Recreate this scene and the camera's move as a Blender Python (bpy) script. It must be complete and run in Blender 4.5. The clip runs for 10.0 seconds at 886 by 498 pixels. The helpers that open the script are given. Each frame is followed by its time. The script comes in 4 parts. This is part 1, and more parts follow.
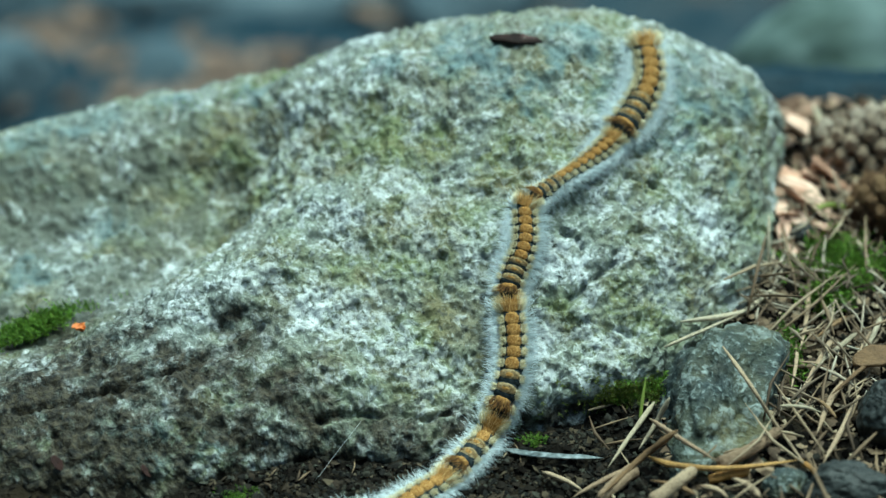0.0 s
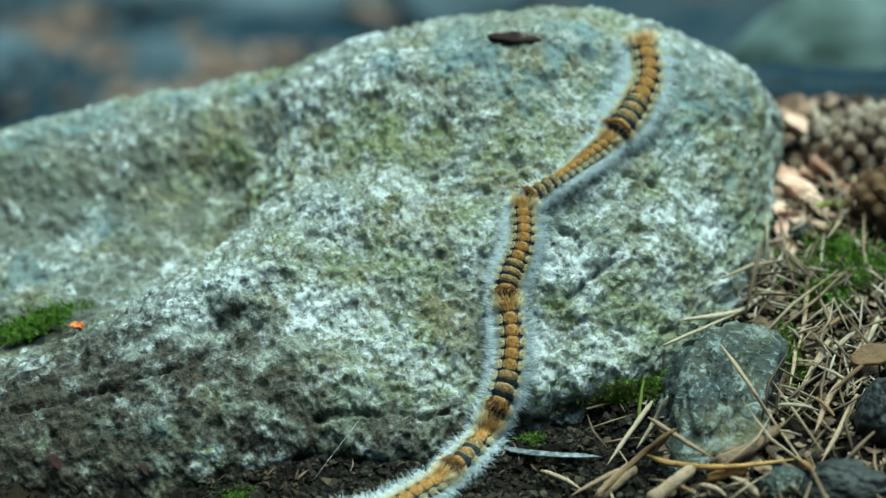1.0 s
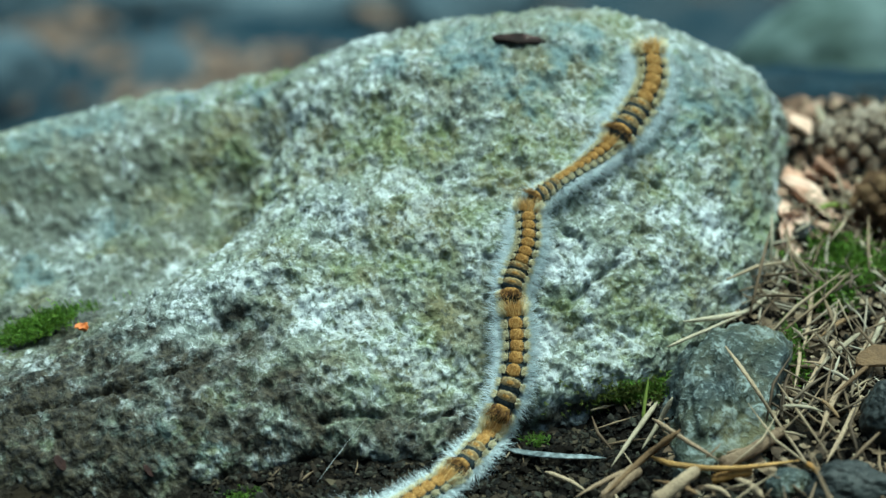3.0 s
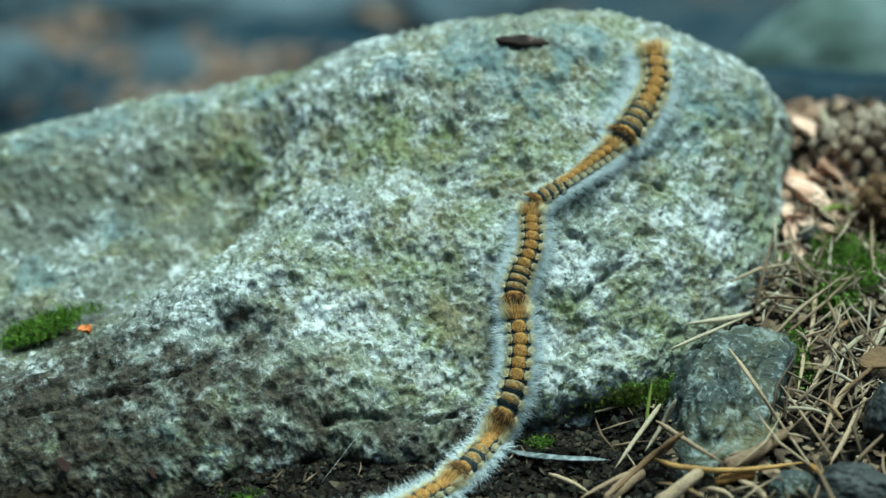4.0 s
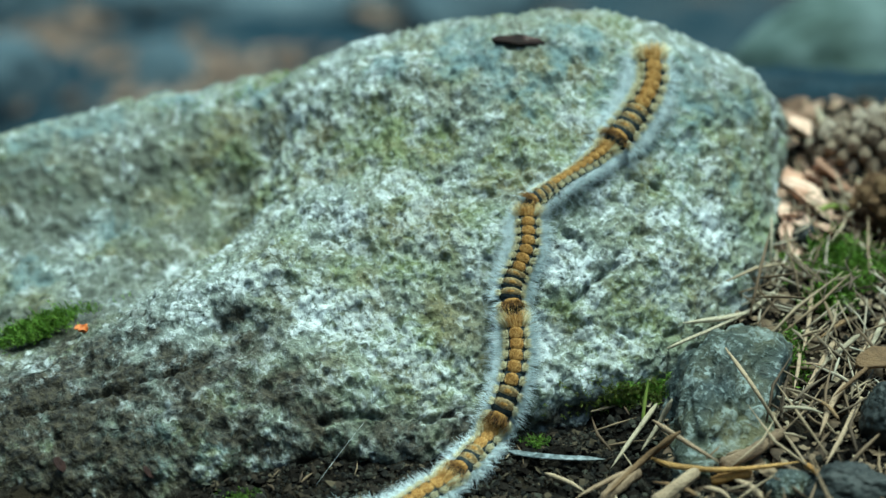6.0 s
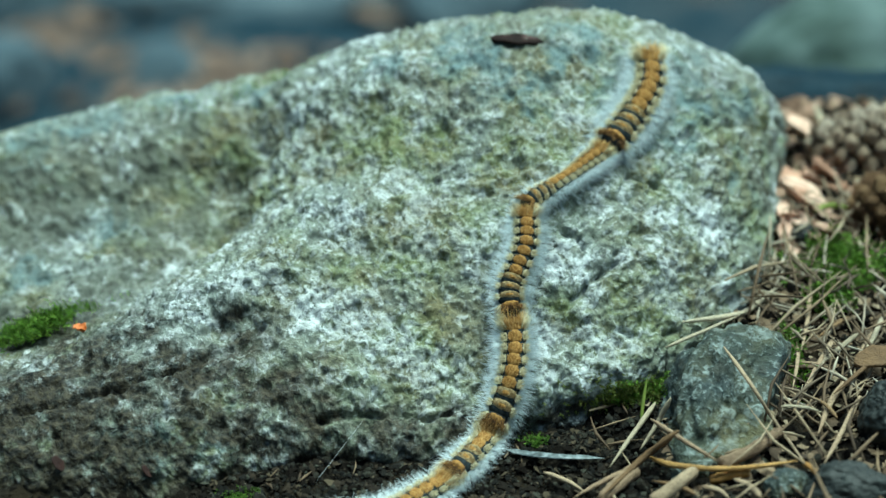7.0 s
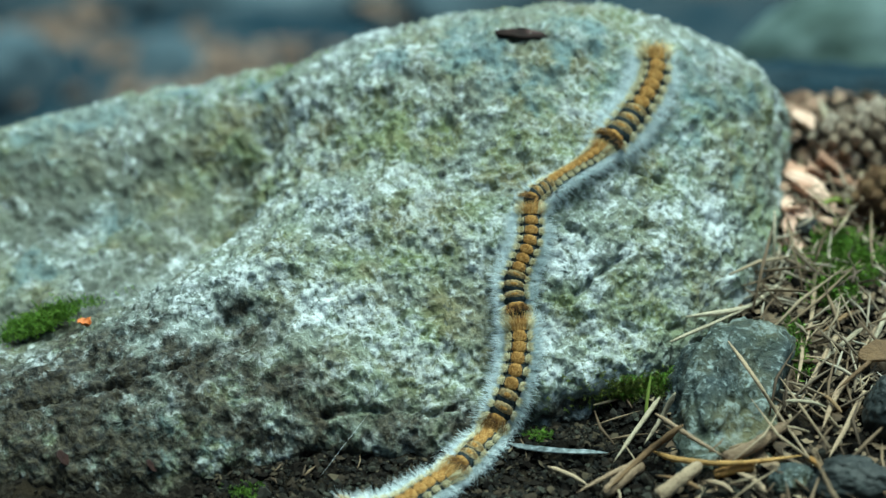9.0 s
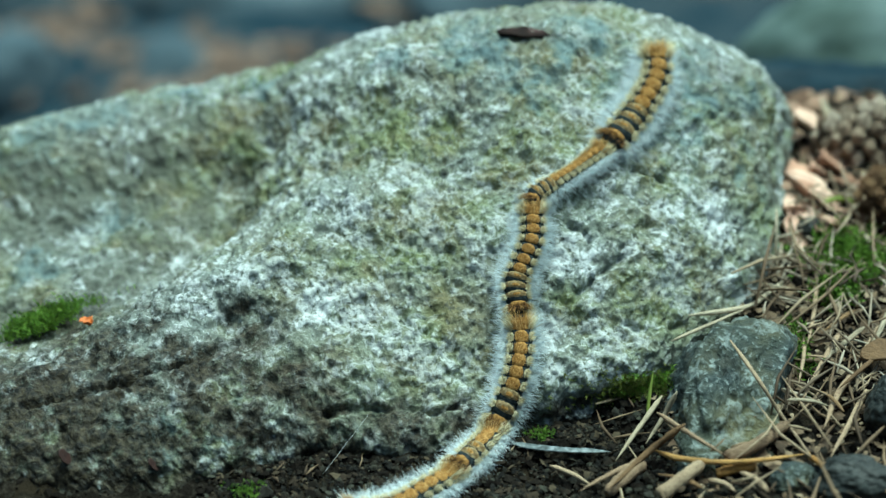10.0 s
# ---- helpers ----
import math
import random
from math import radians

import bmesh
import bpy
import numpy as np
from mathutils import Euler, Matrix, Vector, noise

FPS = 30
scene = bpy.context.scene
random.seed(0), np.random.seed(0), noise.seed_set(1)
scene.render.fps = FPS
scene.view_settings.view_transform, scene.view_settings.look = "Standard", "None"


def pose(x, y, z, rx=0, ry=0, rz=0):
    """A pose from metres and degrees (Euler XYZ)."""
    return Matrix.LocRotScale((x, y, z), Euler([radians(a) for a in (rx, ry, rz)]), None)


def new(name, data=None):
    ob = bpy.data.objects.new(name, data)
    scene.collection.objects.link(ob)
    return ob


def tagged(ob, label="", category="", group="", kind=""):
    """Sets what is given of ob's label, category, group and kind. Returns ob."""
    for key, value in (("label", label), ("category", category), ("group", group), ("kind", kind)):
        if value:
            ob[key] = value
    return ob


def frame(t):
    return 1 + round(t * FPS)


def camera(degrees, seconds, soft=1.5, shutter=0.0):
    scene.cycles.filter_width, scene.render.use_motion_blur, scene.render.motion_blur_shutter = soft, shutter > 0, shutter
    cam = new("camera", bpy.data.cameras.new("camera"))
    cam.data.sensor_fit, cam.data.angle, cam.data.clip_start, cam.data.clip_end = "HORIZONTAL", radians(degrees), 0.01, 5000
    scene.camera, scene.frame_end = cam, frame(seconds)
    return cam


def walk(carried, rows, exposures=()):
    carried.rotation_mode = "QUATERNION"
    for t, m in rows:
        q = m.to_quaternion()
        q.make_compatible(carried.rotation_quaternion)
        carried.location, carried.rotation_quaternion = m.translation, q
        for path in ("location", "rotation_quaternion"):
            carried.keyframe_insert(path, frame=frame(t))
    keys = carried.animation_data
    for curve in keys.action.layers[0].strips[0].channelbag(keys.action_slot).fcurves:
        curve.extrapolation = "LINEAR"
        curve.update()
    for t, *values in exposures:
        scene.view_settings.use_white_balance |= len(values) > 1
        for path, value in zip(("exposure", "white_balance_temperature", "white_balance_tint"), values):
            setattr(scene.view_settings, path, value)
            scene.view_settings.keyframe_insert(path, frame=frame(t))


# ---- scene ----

# ---------------------------------------------------------------- camera
cam = camera(24, 10.0, soft=1.4)
cam.data.dof.use_dof = True
cam.data.dof.focus_distance = 0.620
cam.data.dof.aperture_fstop = 6.4
EYE = (0.0, 0.0, 0.378)
# seconds, turn to the left and tilt upwards in degrees: a hand-held sway
SWAY = [(0, 0.0, 0.0), (0.5, -0.016, -0.023), (1, -0.047, -0.037), (1.5, -0.047, -0.047), (2, -0.016, -0.037),
        (2.5, 0.031, -0.023), (2.7, 0.052, -0.014), (3.8, 0.150, 0.042), (4, 0.171, 0.054), (4.5, 0.171, 0.054), (5, 0.151, 0.054), (5.5, 0.117, 0.054),
        (5.7, 0.098, 0.048), (6.8, 0.031, 0.018), (7, 0.031, 0.011), (7.5, 0.054, -0.016), (8, 0.078, -0.062), (8.5, 0.124, -0.109), (9, 0.151, -0.14),
        (9.5, 0.171, -0.148), (10, 0.202, -0.171)]
walk(cam, [(t, pose(*EYE, 58, 0, 0) @ pose(0, 0, 0, up, left, 0)) for t, left, up in SWAY],
     exposures=[(0, 0.61, 5450, -25), (10, 0.61, 5450, -25)])

# ---------------------------------------------------------------- light
SUN_UP, SUN_TURN = 72, 35     # degrees above the horizon; from straight ahead towards the right
world = bpy.data.worlds.new("overcast_sky")
scene.world = world
world.use_nodes = True
wn = world.node_tree.nodes
sky = wn.new("ShaderNodeTexSky")
sky.sky_type, sky.sun_disc = "NISHITA", False
sky.sun_elevation, sky.sun_rotation = radians(SUN_UP), radians(SUN_TURN)
sky.air_density, sky.dust_density = 1.0, 3.0
wn["Background"].inputs[1].default_value = 0.088
world.node_tree.links.new(sky.outputs[0], wn["Background"].inputs[0])
sun = bpy.data.lights.new("sun", "SUN")
sun.energy, sun.angle, sun.color = 3.66, radians(40), (1.0, 0.97, 0.92)
sun_lamp = new("sun", sun)
sun_lamp.rotation_euler = (radians(90 - SUN_UP), 0, math.pi - radians(SUN_TURN))

# ---------------------------------------------------------------- materials


class Mat:
    """A node material with short ways to add nodes."""

    def __init__(self, name, rough=0.8, spec=0.3):
        self.m, self.made = bpy.data.materials.new(name), {}
        self.m.use_nodes = True
        self.n, self.l = self.m.node_tree.nodes, self.m.node_tree.links
        self.b = self.n["Principled BSDF"]
        self.b.inputs["Roughness"].default_value = rough
        self.b.inputs["Specular IOR Level"].default_value = spec
        self.co = self.n.new("ShaderNodeTexCoord").outputs["Object"]

    def link(self, a, b):
        self.l.new(a, b)

    def noise(self, scale, detail=4, rough=0.55, co=None, dist=0.0):
        key = (scale, detail, rough, dist)
        if co is None and key in self.made:
            return self.made[key]
        t = self.n.new("ShaderNodeTexNoise")
        t.inputs["Scale"].default_value, t.inputs["Detail"].default_value = scale, detail
        t.inputs["Roughness"].default_value, t.inputs["Distortion"].default_value = rough, dist
        self.link(co or self.co, t.inputs["Vector"])
        if co is None:
            self.made[key] = t.outputs["Fac"]
        return t.outputs["Fac"]

    def cells(self, scale, co=None, feature="F1"):
        t = self.n.new("ShaderNodeTexVoronoi")
        t.feature = feature
        t.inputs["Scale"].default_value = scale
        self.link(co or self.co, t.inputs["Vector"])
        return t

    def ramp(self, fac, *stops):
        r = self.n.new("ShaderNodeValToRGB")
        e = r.color_ramp.elements
        while len(e) < len(stops):
            e.new(0.5)
        for el, (p, c) in zip(e, stops):
            el.position = p
            el.color = (*c, 1) if len(c) == 3 else c
        self.link(fac, r.inputs["Fac"])
        return r.outputs["Color"]

    def step(self, fac, lo, hi):
        r = self.n.new("ShaderNodeMapRange")
        r.inputs["From Min"].default_value, r.inputs["From Max"].default_value = lo, hi
        self.link(fac, r.inputs["Value"])
        return r.outputs["Result"]

    def math(self, op, a, b):
        r = self.n.new("ShaderNodeMath")
        r.operation = op
        for i, v in enumerate((a, b)):
            if isinstance(v, (int, float)):
                r.inputs[i].default_value = v
            else:
                self.link(v, r.inputs[i])
        return r.outputs[0]

    def mix(self, fac, a, b, mode="MIX"):
        r = self.n.new("ShaderNodeMix")
        r.data_type, r.blend_type = "RGBA", mode
        for i, v in ((0, fac), (6, a), (7, b)):
            if isinstance(v, (int, float)):
                r.inputs[i].default_value = v
            elif isinstance(v, tuple):
                r.inputs[i].default_value = (*v, 1)
            else:
                self.link(v, r.inputs[i])
        return r.outputs[2]

    def color(self, c):
        if isinstance(c, tuple):
            self.b.inputs["Base Color"].default_value = (*c, 1)
        else:
            self.link(c, self.b.inputs["Base Color"])
        return self

    def bump(self, height, dist, strength=1.0):
        r = self.n.new("ShaderNodeBump")
        r.inputs["Distance"].default_value, r.inputs["Strength"].default_value = dist, strength
        self.link(height, r.inputs["Height"])
        if self.b.inputs["Normal"].is_linked:
            self.link(self.b.inputs["Normal"].links[0].from_socket, r.inputs["Normal"])
        self.link(r.outputs[0], self.b.inputs["Normal"])
        return self

    def spot(self, at, inner, outer, rag, scale=40):
        """1 near a place, 0 farther off, with a ragged edge."""
        d = self.n.new("ShaderNodeVectorMath")
        d.operation = "DISTANCE"
        self.link(self.co, d.inputs[0])
        d.inputs[1].default_value = at
        far = self.math("ADD", d.outputs["Value"], self.math("MULTIPLY", self.math("SUBTRACT", self.noise(scale, 6, 0.66), 0.5), rag))
        return self.step(far, outer, inner)

    def random(self):
        return self.n.new("ShaderNodeObjectInfo").outputs["Random"]

    def island(self):
        return self.n.new("ShaderNodeNewGeometry").outputs["Random Per Island"]


def granite(name, pale, algae, flecks=(0.62, 0.66, 0.66), mud_shades=(), films=(), crusts=(), blues=(), browns=()):
    a = Mat(name, 0.66, 0.3)
    warp = a.n.new("ShaderNodeVectorMath")
    warp.operation = "MULTIPLY_ADD"
    wob = a.n.new("ShaderNodeTexNoise")
    wob.inputs["Scale"].default_value = 420
    a.link(a.co, wob.inputs["Vector"])
    a.link(wob.outputs["Color"], warp.inputs[0])
    warp.inputs[1].default_value = (0.0026, 0.0026, 0.0026)
    a.link(a.co, warp.inputs[2])
    grain = a.noise(520, 4, 0.6, dist=0.4)
    coarse = a.noise(150, 5, 0.62, dist=0.6)
    base = a.ramp(grain, (0.30, tuple(0.36 * c for c in pale)), (0.44, tuple(0.70 * c for c in pale)), (0.64, pale))
    lean = a.math("MULTIPLY", a.math("SUBTRACT", a.noise(26, 5, 0.66), 0.5), 1.7)
    for at, inner, outer in crusts:
        lean = a.math("ADD", lean, a.math("MULTIPLY", a.spot(at, inner, outer, 0.04, 55), 0.40))
    # algae lie in broad drifts and thin out over the pale crust
    green = a.step(a.noise(21, 6, 0.66), 0.42, 0.64)
    for at, inner, outer in films:
        green = a.math("MAXIMUM", green, a.math("MULTIPLY", a.spot(at, inner, outer, min(0.10, 2.2 * outer)), a.step(coarse, 0.32, 0.48)))
    film = a.mix(grain, tuple(0.35 * c for c in algae), tuple(1.7 * c for c in algae))
    film = a.mix(a.step(a.noise(60, 4, 0.6), 0.40, 0.62), film, a.mix(grain, (0.05, 0.043, 0.016), (0.24, 0.205, 0.085)))
    col = a.mix(a.math("MULTIPLY", green, 0.88), base, film)
    # quartz and lichen: crisp patches of two sizes
    chip = a.cells(430, warp.outputs[0])
    sep = a.n.new("ShaderNodeSeparateColor")
    a.link(chip.outputs["Color"], sep.inputs[0])
    patch = a.step(a.math("ADD", coarse, a.math("MULTIPLY", lean, 0.30)), 0.535, 0.60)
    fine = a.step(a.math("ADD", grain, a.math("MULTIPLY", lean, 0.16)), 0.56, 0.63)
    mask = a.math("MAXIMUM", a.math("MULTIPLY", patch, a.step(grain, 0.34, 0.50)), a.math("MULTIPLY", fine, 0.7))
    mask = a.math("MULTIPLY", mask, a.math("SUBTRACT", 1.0, a.math("MULTIPLY", green, 0.62)))
    col = a.mix(a.math("MULTIPLY", mask, 0.92), col, a.mix(sep.outputs[1], tuple(0.60 * c for c in flecks), flecks))
    dark = a.step(a.math("SUBTRACT", sep.outputs[2], a.math("MULTIPLY", lean, 0.30)), 0.94, 0.98)
    col = a.mix(a.math("MULTIPLY", dark, 0.7), col, (0.05, 0.052, 0.042))
    # bluish stone patches; along the rim the sky's sheen is painted as colour
    for at, inner, outer in blues:
        smooth = a.math("MULTIPLY", a.spot(at, inner, outer, 0.06, 60), a.step(a.noise(75, 5, 0.65), 0.62, 0.42))
        col = a.mix(a.math("MULTIPLY", smooth, 0.82), col, a.mix(grain, (0.080, 0.122, 0.132), (0.21, 0.28, 0.295)))
    # darker grey-olive patches, mostly on the left shoulder and saddle
    for at, inner, outer in browns:
        drab = a.math("MULTIPLY", a.spot(at, inner, outer, min(0.08, 2.0 * outer), 60), a.step(coarse, 0.64, 0.46))
        col = a.mix(a.math("MULTIPLY", drab, 0.84), col, a.mix(grain, (0.034, 0.036, 0.027), (0.165, 0.170, 0.135)))
    stain = a.step(a.noise(17, 5, 0.6), 0.57, 0.72)
    col = a.mix(a.math("MULTIPLY", stain, 0.25), col, (0.06, 0.052, 0.034))
    # mud stains, with shade of the lower face and pocket painted in too
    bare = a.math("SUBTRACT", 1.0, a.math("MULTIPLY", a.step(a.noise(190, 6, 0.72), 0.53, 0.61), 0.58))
    for at, inner, outer in mud_shades:
        shaded_mud = a.math("MULTIPLY", a.spot(at, inner, outer, min(0.12, 1.4 * outer), 46), a.step(a.noise(90, 6, 0.7), 0.36, 0.50))
        col = a.mix(a.math("MULTIPLY", a.math("MULTIPLY", shaded_mud, 0.93), bare), col, a.mix(a.step(grain, 0.38, 0.66), (0.005, 0.0042, 0.003), (0.064, 0.050, 0.028)))
    # shade of small pits and crevices, painted as dark specks
    pits = a.math("MAXIMUM", a.step(a.noise(190, 3, 0.5), 0.31, 0.25), a.step(a.noise(430, 4, 0.6), 0.36, 0.29))
    col = a.mix(a.math("MULTIPLY", pits, 0.85), col, (0.02, 0.022, 0.018))
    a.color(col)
    a.bump(grain, 0.0012, 1.0).bump(coarse, 0.0020, 0.8)
    return a.m


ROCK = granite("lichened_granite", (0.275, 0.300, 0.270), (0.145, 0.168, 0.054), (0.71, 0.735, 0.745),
               mud_shades=(((-0.105, 0.452, -0.018), 0.074, 0.104), ((-0.135, 0.470, -0.006), 0.040, 0.062), ((-0.062, 0.519, 0.026), 0.005, 0.009), ((-0.075, 0.500, 0.022), 0.007, 0.012), ((-0.093, 0.494, 0.019), 0.007, 0.012), ((-0.114, 0.487, 0.013), 0.010, 0.017), ((-0.047, 0.500, 0.017), 0.005, 0.009), ((-0.118, 0.475, 0.001), 0.010, 0.017), ((-0.059, 0.488, 0.003), 0.007, 0.012), ((-0.031, 0.487, 0.001), 0.009, 0.015), ((-0.096, 0.478, 0.000), 0.008, 0.013), ((-0.014, 0.490, 0.007), 0.008, 0.014), ((0.003, 0.496, 0.007), 0.005, 0.010), ((-0.037, 0.496, 0.009), 0.005, 0.009), ((0.020, 0.504, 0.004), 0.003, 0.006), ((0.037, 0.510, 0.006), 0.003, 0.006), ((0.030, 0.506, -0.000), 0.007, 0.012), ((0.044, 0.511, 0.001), 0.006, 0.010), ((0.020, 0.500, 0.001), 0.005, 0.009)),
               films=(((-0.093, 0.610, 0.013), 0.010, 0.021), ((-0.086, 0.622, 0.027), 0.009, 0.019), ((-0.105, 0.591, 0.002), 0.009, 0.018), ((-0.074, 0.631, 0.037), 0.007, 0.014), ((0.020, 0.567, 0.055), 0.008, 0.017), ((0.040, 0.573, 0.059), 0.006, 0.013), ((-0.017, 0.581, 0.056), 0.006, 0.013), ((0.065, 0.568, 0.051), 0.007, 0.015), ((0.059, 0.529, 0.028), 0.007, 0.015), ((-0.033, 0.535, 0.036), 0.004, 0.008), ((0.105, 0.614, 0.048), 0.007, 0.014), ((0.013, 0.512, 0.018), 0.004, 0.008), ((-0.132, 0.561, 0.004), 0.007, 0.013), ((-0.001, 0.577, 0.058), 0.006, 0.013), ((-0.053, 0.545, 0.042), 0.005, 0.010), ((0.037, 0.523, 0.027), 0.004, 0.008)),
               crusts=(((-0.006, 0.511, 0.021), 0.007, 0.017), ((-0.024, 0.519, 0.026), 0.006, 0.013), ((-0.038, 0.526, 0.031), 0.004, 0.010), ((0.008, 0.540, 0.041), 0.005, 0.011), ((-0.029, 0.550, 0.043), 0.005, 0.013), ((-0.034, 0.599, 0.058), 0.005, 0.011), ((0.034, 0.536, 0.037), 0.004, 0.010), ((0.069, 0.539, 0.031), 0.005, 0.013), ((0.083, 0.561, 0.038), 0.005, 0.013), ((-0.012, 0.589, 0.062), 0.004, 0.010), ((-0.059, 0.532, 0.038), 0.004, 0.010), ((-0.075, 0.521, 0.032), 0.004, 0.009), ((0.039, 0.587, 0.066), 0.004, 0.009), ((0.047, 0.514, 0.019), 0.005, 0.012), ((0.059, 0.521, 0.020), 0.005, 0.011), ((0.030, 0.518, 0.023), 0.004, 0.009), ((-0.015, 0.562, 0.050), 0.006, 0.015), ((-0.016, 0.545, 0.040), 0.005, 0.013), ((-0.039, 0.588, 0.048), 0.005, 0.013)),
               browns=(((-0.111, 0.558, 0.013), 0.010, 0.018), ((-0.137, 0.595, 0.011), 0.011, 0.022), ((-0.098, 0.584, 0.014), 0.010, 0.019), ((-0.127, 0.611, 0.021), 0.013, 0.024), ((-0.139, 0.556, 0.005), 0.008, 0.016), ((-0.103, 0.612, 0.021), 0.010, 0.019), ((-0.094, 0.627, 0.030), 0.009, 0.017), ((-0.143, 0.611, 0.021), 0.009, 0.017), ((-0.081, 0.599, 0.013), 0.007, 0.014), ((-0.051, 0.516, 0.026), 0.004, 0.008)),
               blues=(((0.014, 0.597, 0.071), 0.008, 0.015), ((0.032, 0.592, 0.069), 0.008, 0.015), ((0.054, 0.599, 0.070), 0.007, 0.013), ((0.079, 0.610, 0.067), 0.009, 0.018), ((0.097, 0.612, 0.056), 0.007, 0.014), ((0.040, 0.611, 0.077), 0.009, 0.018), ((0.003, 0.610, 0.075), 0.008, 0.016), ((-0.017, 0.611, 0.070), 0.007, 0.013), ((-0.124, 0.633, 0.033), 0.007, 0.014), ((-0.144, 0.624, 0.029), 0.007, 0.014), ((-0.095, 0.642, 0.036), 0.006, 0.012), ((-0.065, 0.637, 0.043), 0.005, 0.009), ((-0.084, 0.481, 0.010), 0.007, 0.014), ((-0.071, 0.488, 0.014), 0.004, 0.009), ((0.071, 0.583, 0.056), 0.005, 0.011), ((0.098, 0.588, 0.041), 0.006, 0.011), ((-0.133, 0.611, 0.021), 0.008, 0.016), ((-0.115, 0.602, 0.013), 0.006, 0.013), ((-0.135, 0.578, 0.008), 0.006, 0.011)))
SLATE = granite("blue_grey_stone", (0.046, 0.060, 0.060), (0.052, 0.058, 0.024), (0.33, 0.375, 0.36))


def earth():
    a = Mat("forest_soil", 1.0, 0.03)
    n1, n2 = a.noise(400, 5, 0.6), a.noise(45, 4, 0.6)
    col = a.ramp(n1, (0.3, (0.006, 0.005, 0.004)), (0.5, (0.012, 0.010, 0.008)), (0.7, (0.04, 0.034, 0.026)))
    col = a.mix(a.step(n2, 0.5, 0.65), col, (0.022, 0.017, 0.011))
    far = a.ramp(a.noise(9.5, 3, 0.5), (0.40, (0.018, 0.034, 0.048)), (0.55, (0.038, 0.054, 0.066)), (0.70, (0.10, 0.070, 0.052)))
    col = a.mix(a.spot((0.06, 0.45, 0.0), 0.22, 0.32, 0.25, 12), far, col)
    a.color(col)
    a.bump(n1, 0.002)
    return a.m


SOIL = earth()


def simple(name, stops, scale, rough=0.8, spec=0.3, bump=0.0, by="noise"):
    a = Mat(name, rough, spec)
    n1 = a.noise(scale, 4, 0.6)
    f = n1
    if by == "island":
        f = a.math("ADD", a.math("MULTIPLY", a.island(), 0.75), a.math("MULTIPLY", n1, 0.25))
    elif by == "random":
        f = a.math("ADD", a.math("MULTIPLY", a.random(), 0.6), a.math("MULTIPLY", n1, 0.4))
    a.color(a.ramp(f, *stops))
    if bump:
        a.bump(n1, bump)
    return a.m


def dry_stem(name, dark, mid, pale, rough=0.75):
    """Dead needle or twig: each one of its own tone, blotched, with fine fibres and dark specks."""
    a = Mat(name, rough, 0.25)
    fibre, blotch = a.noise(1300, 3, 0.6), a.noise(140, 5, 0.65)
    tone = a.math("ADD", a.math("MULTIPLY", a.random(), 0.55), a.math("MULTIPLY", blotch, 0.45))
    col = a.ramp(tone, (0.15, dark), (0.5, mid), (0.85, pale))
    col = a.mix(a.math("MULTIPLY", a.step(fibre, 0.52, 0.34), 0.55), col, dark)
    col = a.mix(a.math("MULTIPLY", a.step(blotch, 0.40, 0.30), 0.6), col, tuple(0.4 * c for c in dark))
    a.color(col)
    a.bump(fibre, 0.0005).bump(blotch, 0.0008, 0.6)
    return a.m


SKIN = simple("dark_larva_skin", [(0.3, (0.010, 0.013, 0.014)), (0.6, (0.030, 0.037, 0.040)), (0.75, (0.12, 0.14, 0.14))], 900, 0.75, 0.12, 0.0002)
OCHRE = simple("ochre_hair", [(0.1, (0.26, 0.13, 0.035)), (0.45, (0.50, 0.29, 0.09)), (0.9, (0.80, 0.58, 0.27))], 600, 0.7, 0.2, 0.0002, by="island")
BRISTLE = simple("brown_bristle", [(0.1, (0.05, 0.022, 0.008)), (0.5, (0.17, 0.08, 0.022)), (0.9, (0.42, 0.24, 0.07))], 600, 0.7, 0.2, by="island")
CREAM = simple("cream_hair", [(0.1, (0.40, 0.33, 0.17)), (0.5, (0.68, 0.60, 0.38)), (0.9, (0.86, 0.81, 0.62))], 600, 0.7, 0.2, by="island")
UNDERCOAT = simple("orange_undercoat", [(0.3, (0.18, 0.085, 0.022)), (0.5, (0.33, 0.18, 0.052)), (0.7, (0.48, 0.29, 0.10))], 1400, 0.85, 0.1, 0.0004)
DULL = simple("dull_ochre_band", [(0.3, (0.10, 0.065, 0.028)), (0.5, (0.24, 0.17, 0.08)), (0.7, (0.36, 0.29, 0.17))], 1500, 0.8, 0.15, 0.0003)
TAN = simple("tan_band", [(0.3, (0.16, 0.14, 0.09)), (0.5, (0.34, 0.29, 0.18)), (0.7, (0.50, 0.45, 0.32))], 1500, 0.7, 0.2, 0.0002)
WHITE = simple("white_hair", [(0.1, (0.48, 0.55, 0.58)), (0.5, (0.72, 0.78, 0.81)), (0.9, (0.88, 0.91, 0.92))], 600, 0.6, 0.3, by="island")
HEAD = simple("dark_head_capsule", [(0.3, (0.02, 0.012, 0.008)), (0.7, (0.07, 0.035, 0.02))], 900, 0.35, 0.5)

# ---------------------------------------------------------------- shape tools


def smooth(a, b, v):
    t = np.clip((v - a) / (b - a), 0, 1)
    return t * t * (3 - 2 * t)


def hash3(ix, iy, iz, seed):
    h = (ix * 374761393 + iy * 668265263 + iz * 1274126177 + seed * 974711) & 0x7FFFFFFF
    h = ((h ^ (h >> 13)) * 1103515245) & 0x7FFFFFFF
    return ((h ^ (h >> 16)) & 0xFFFF) / 65535.0


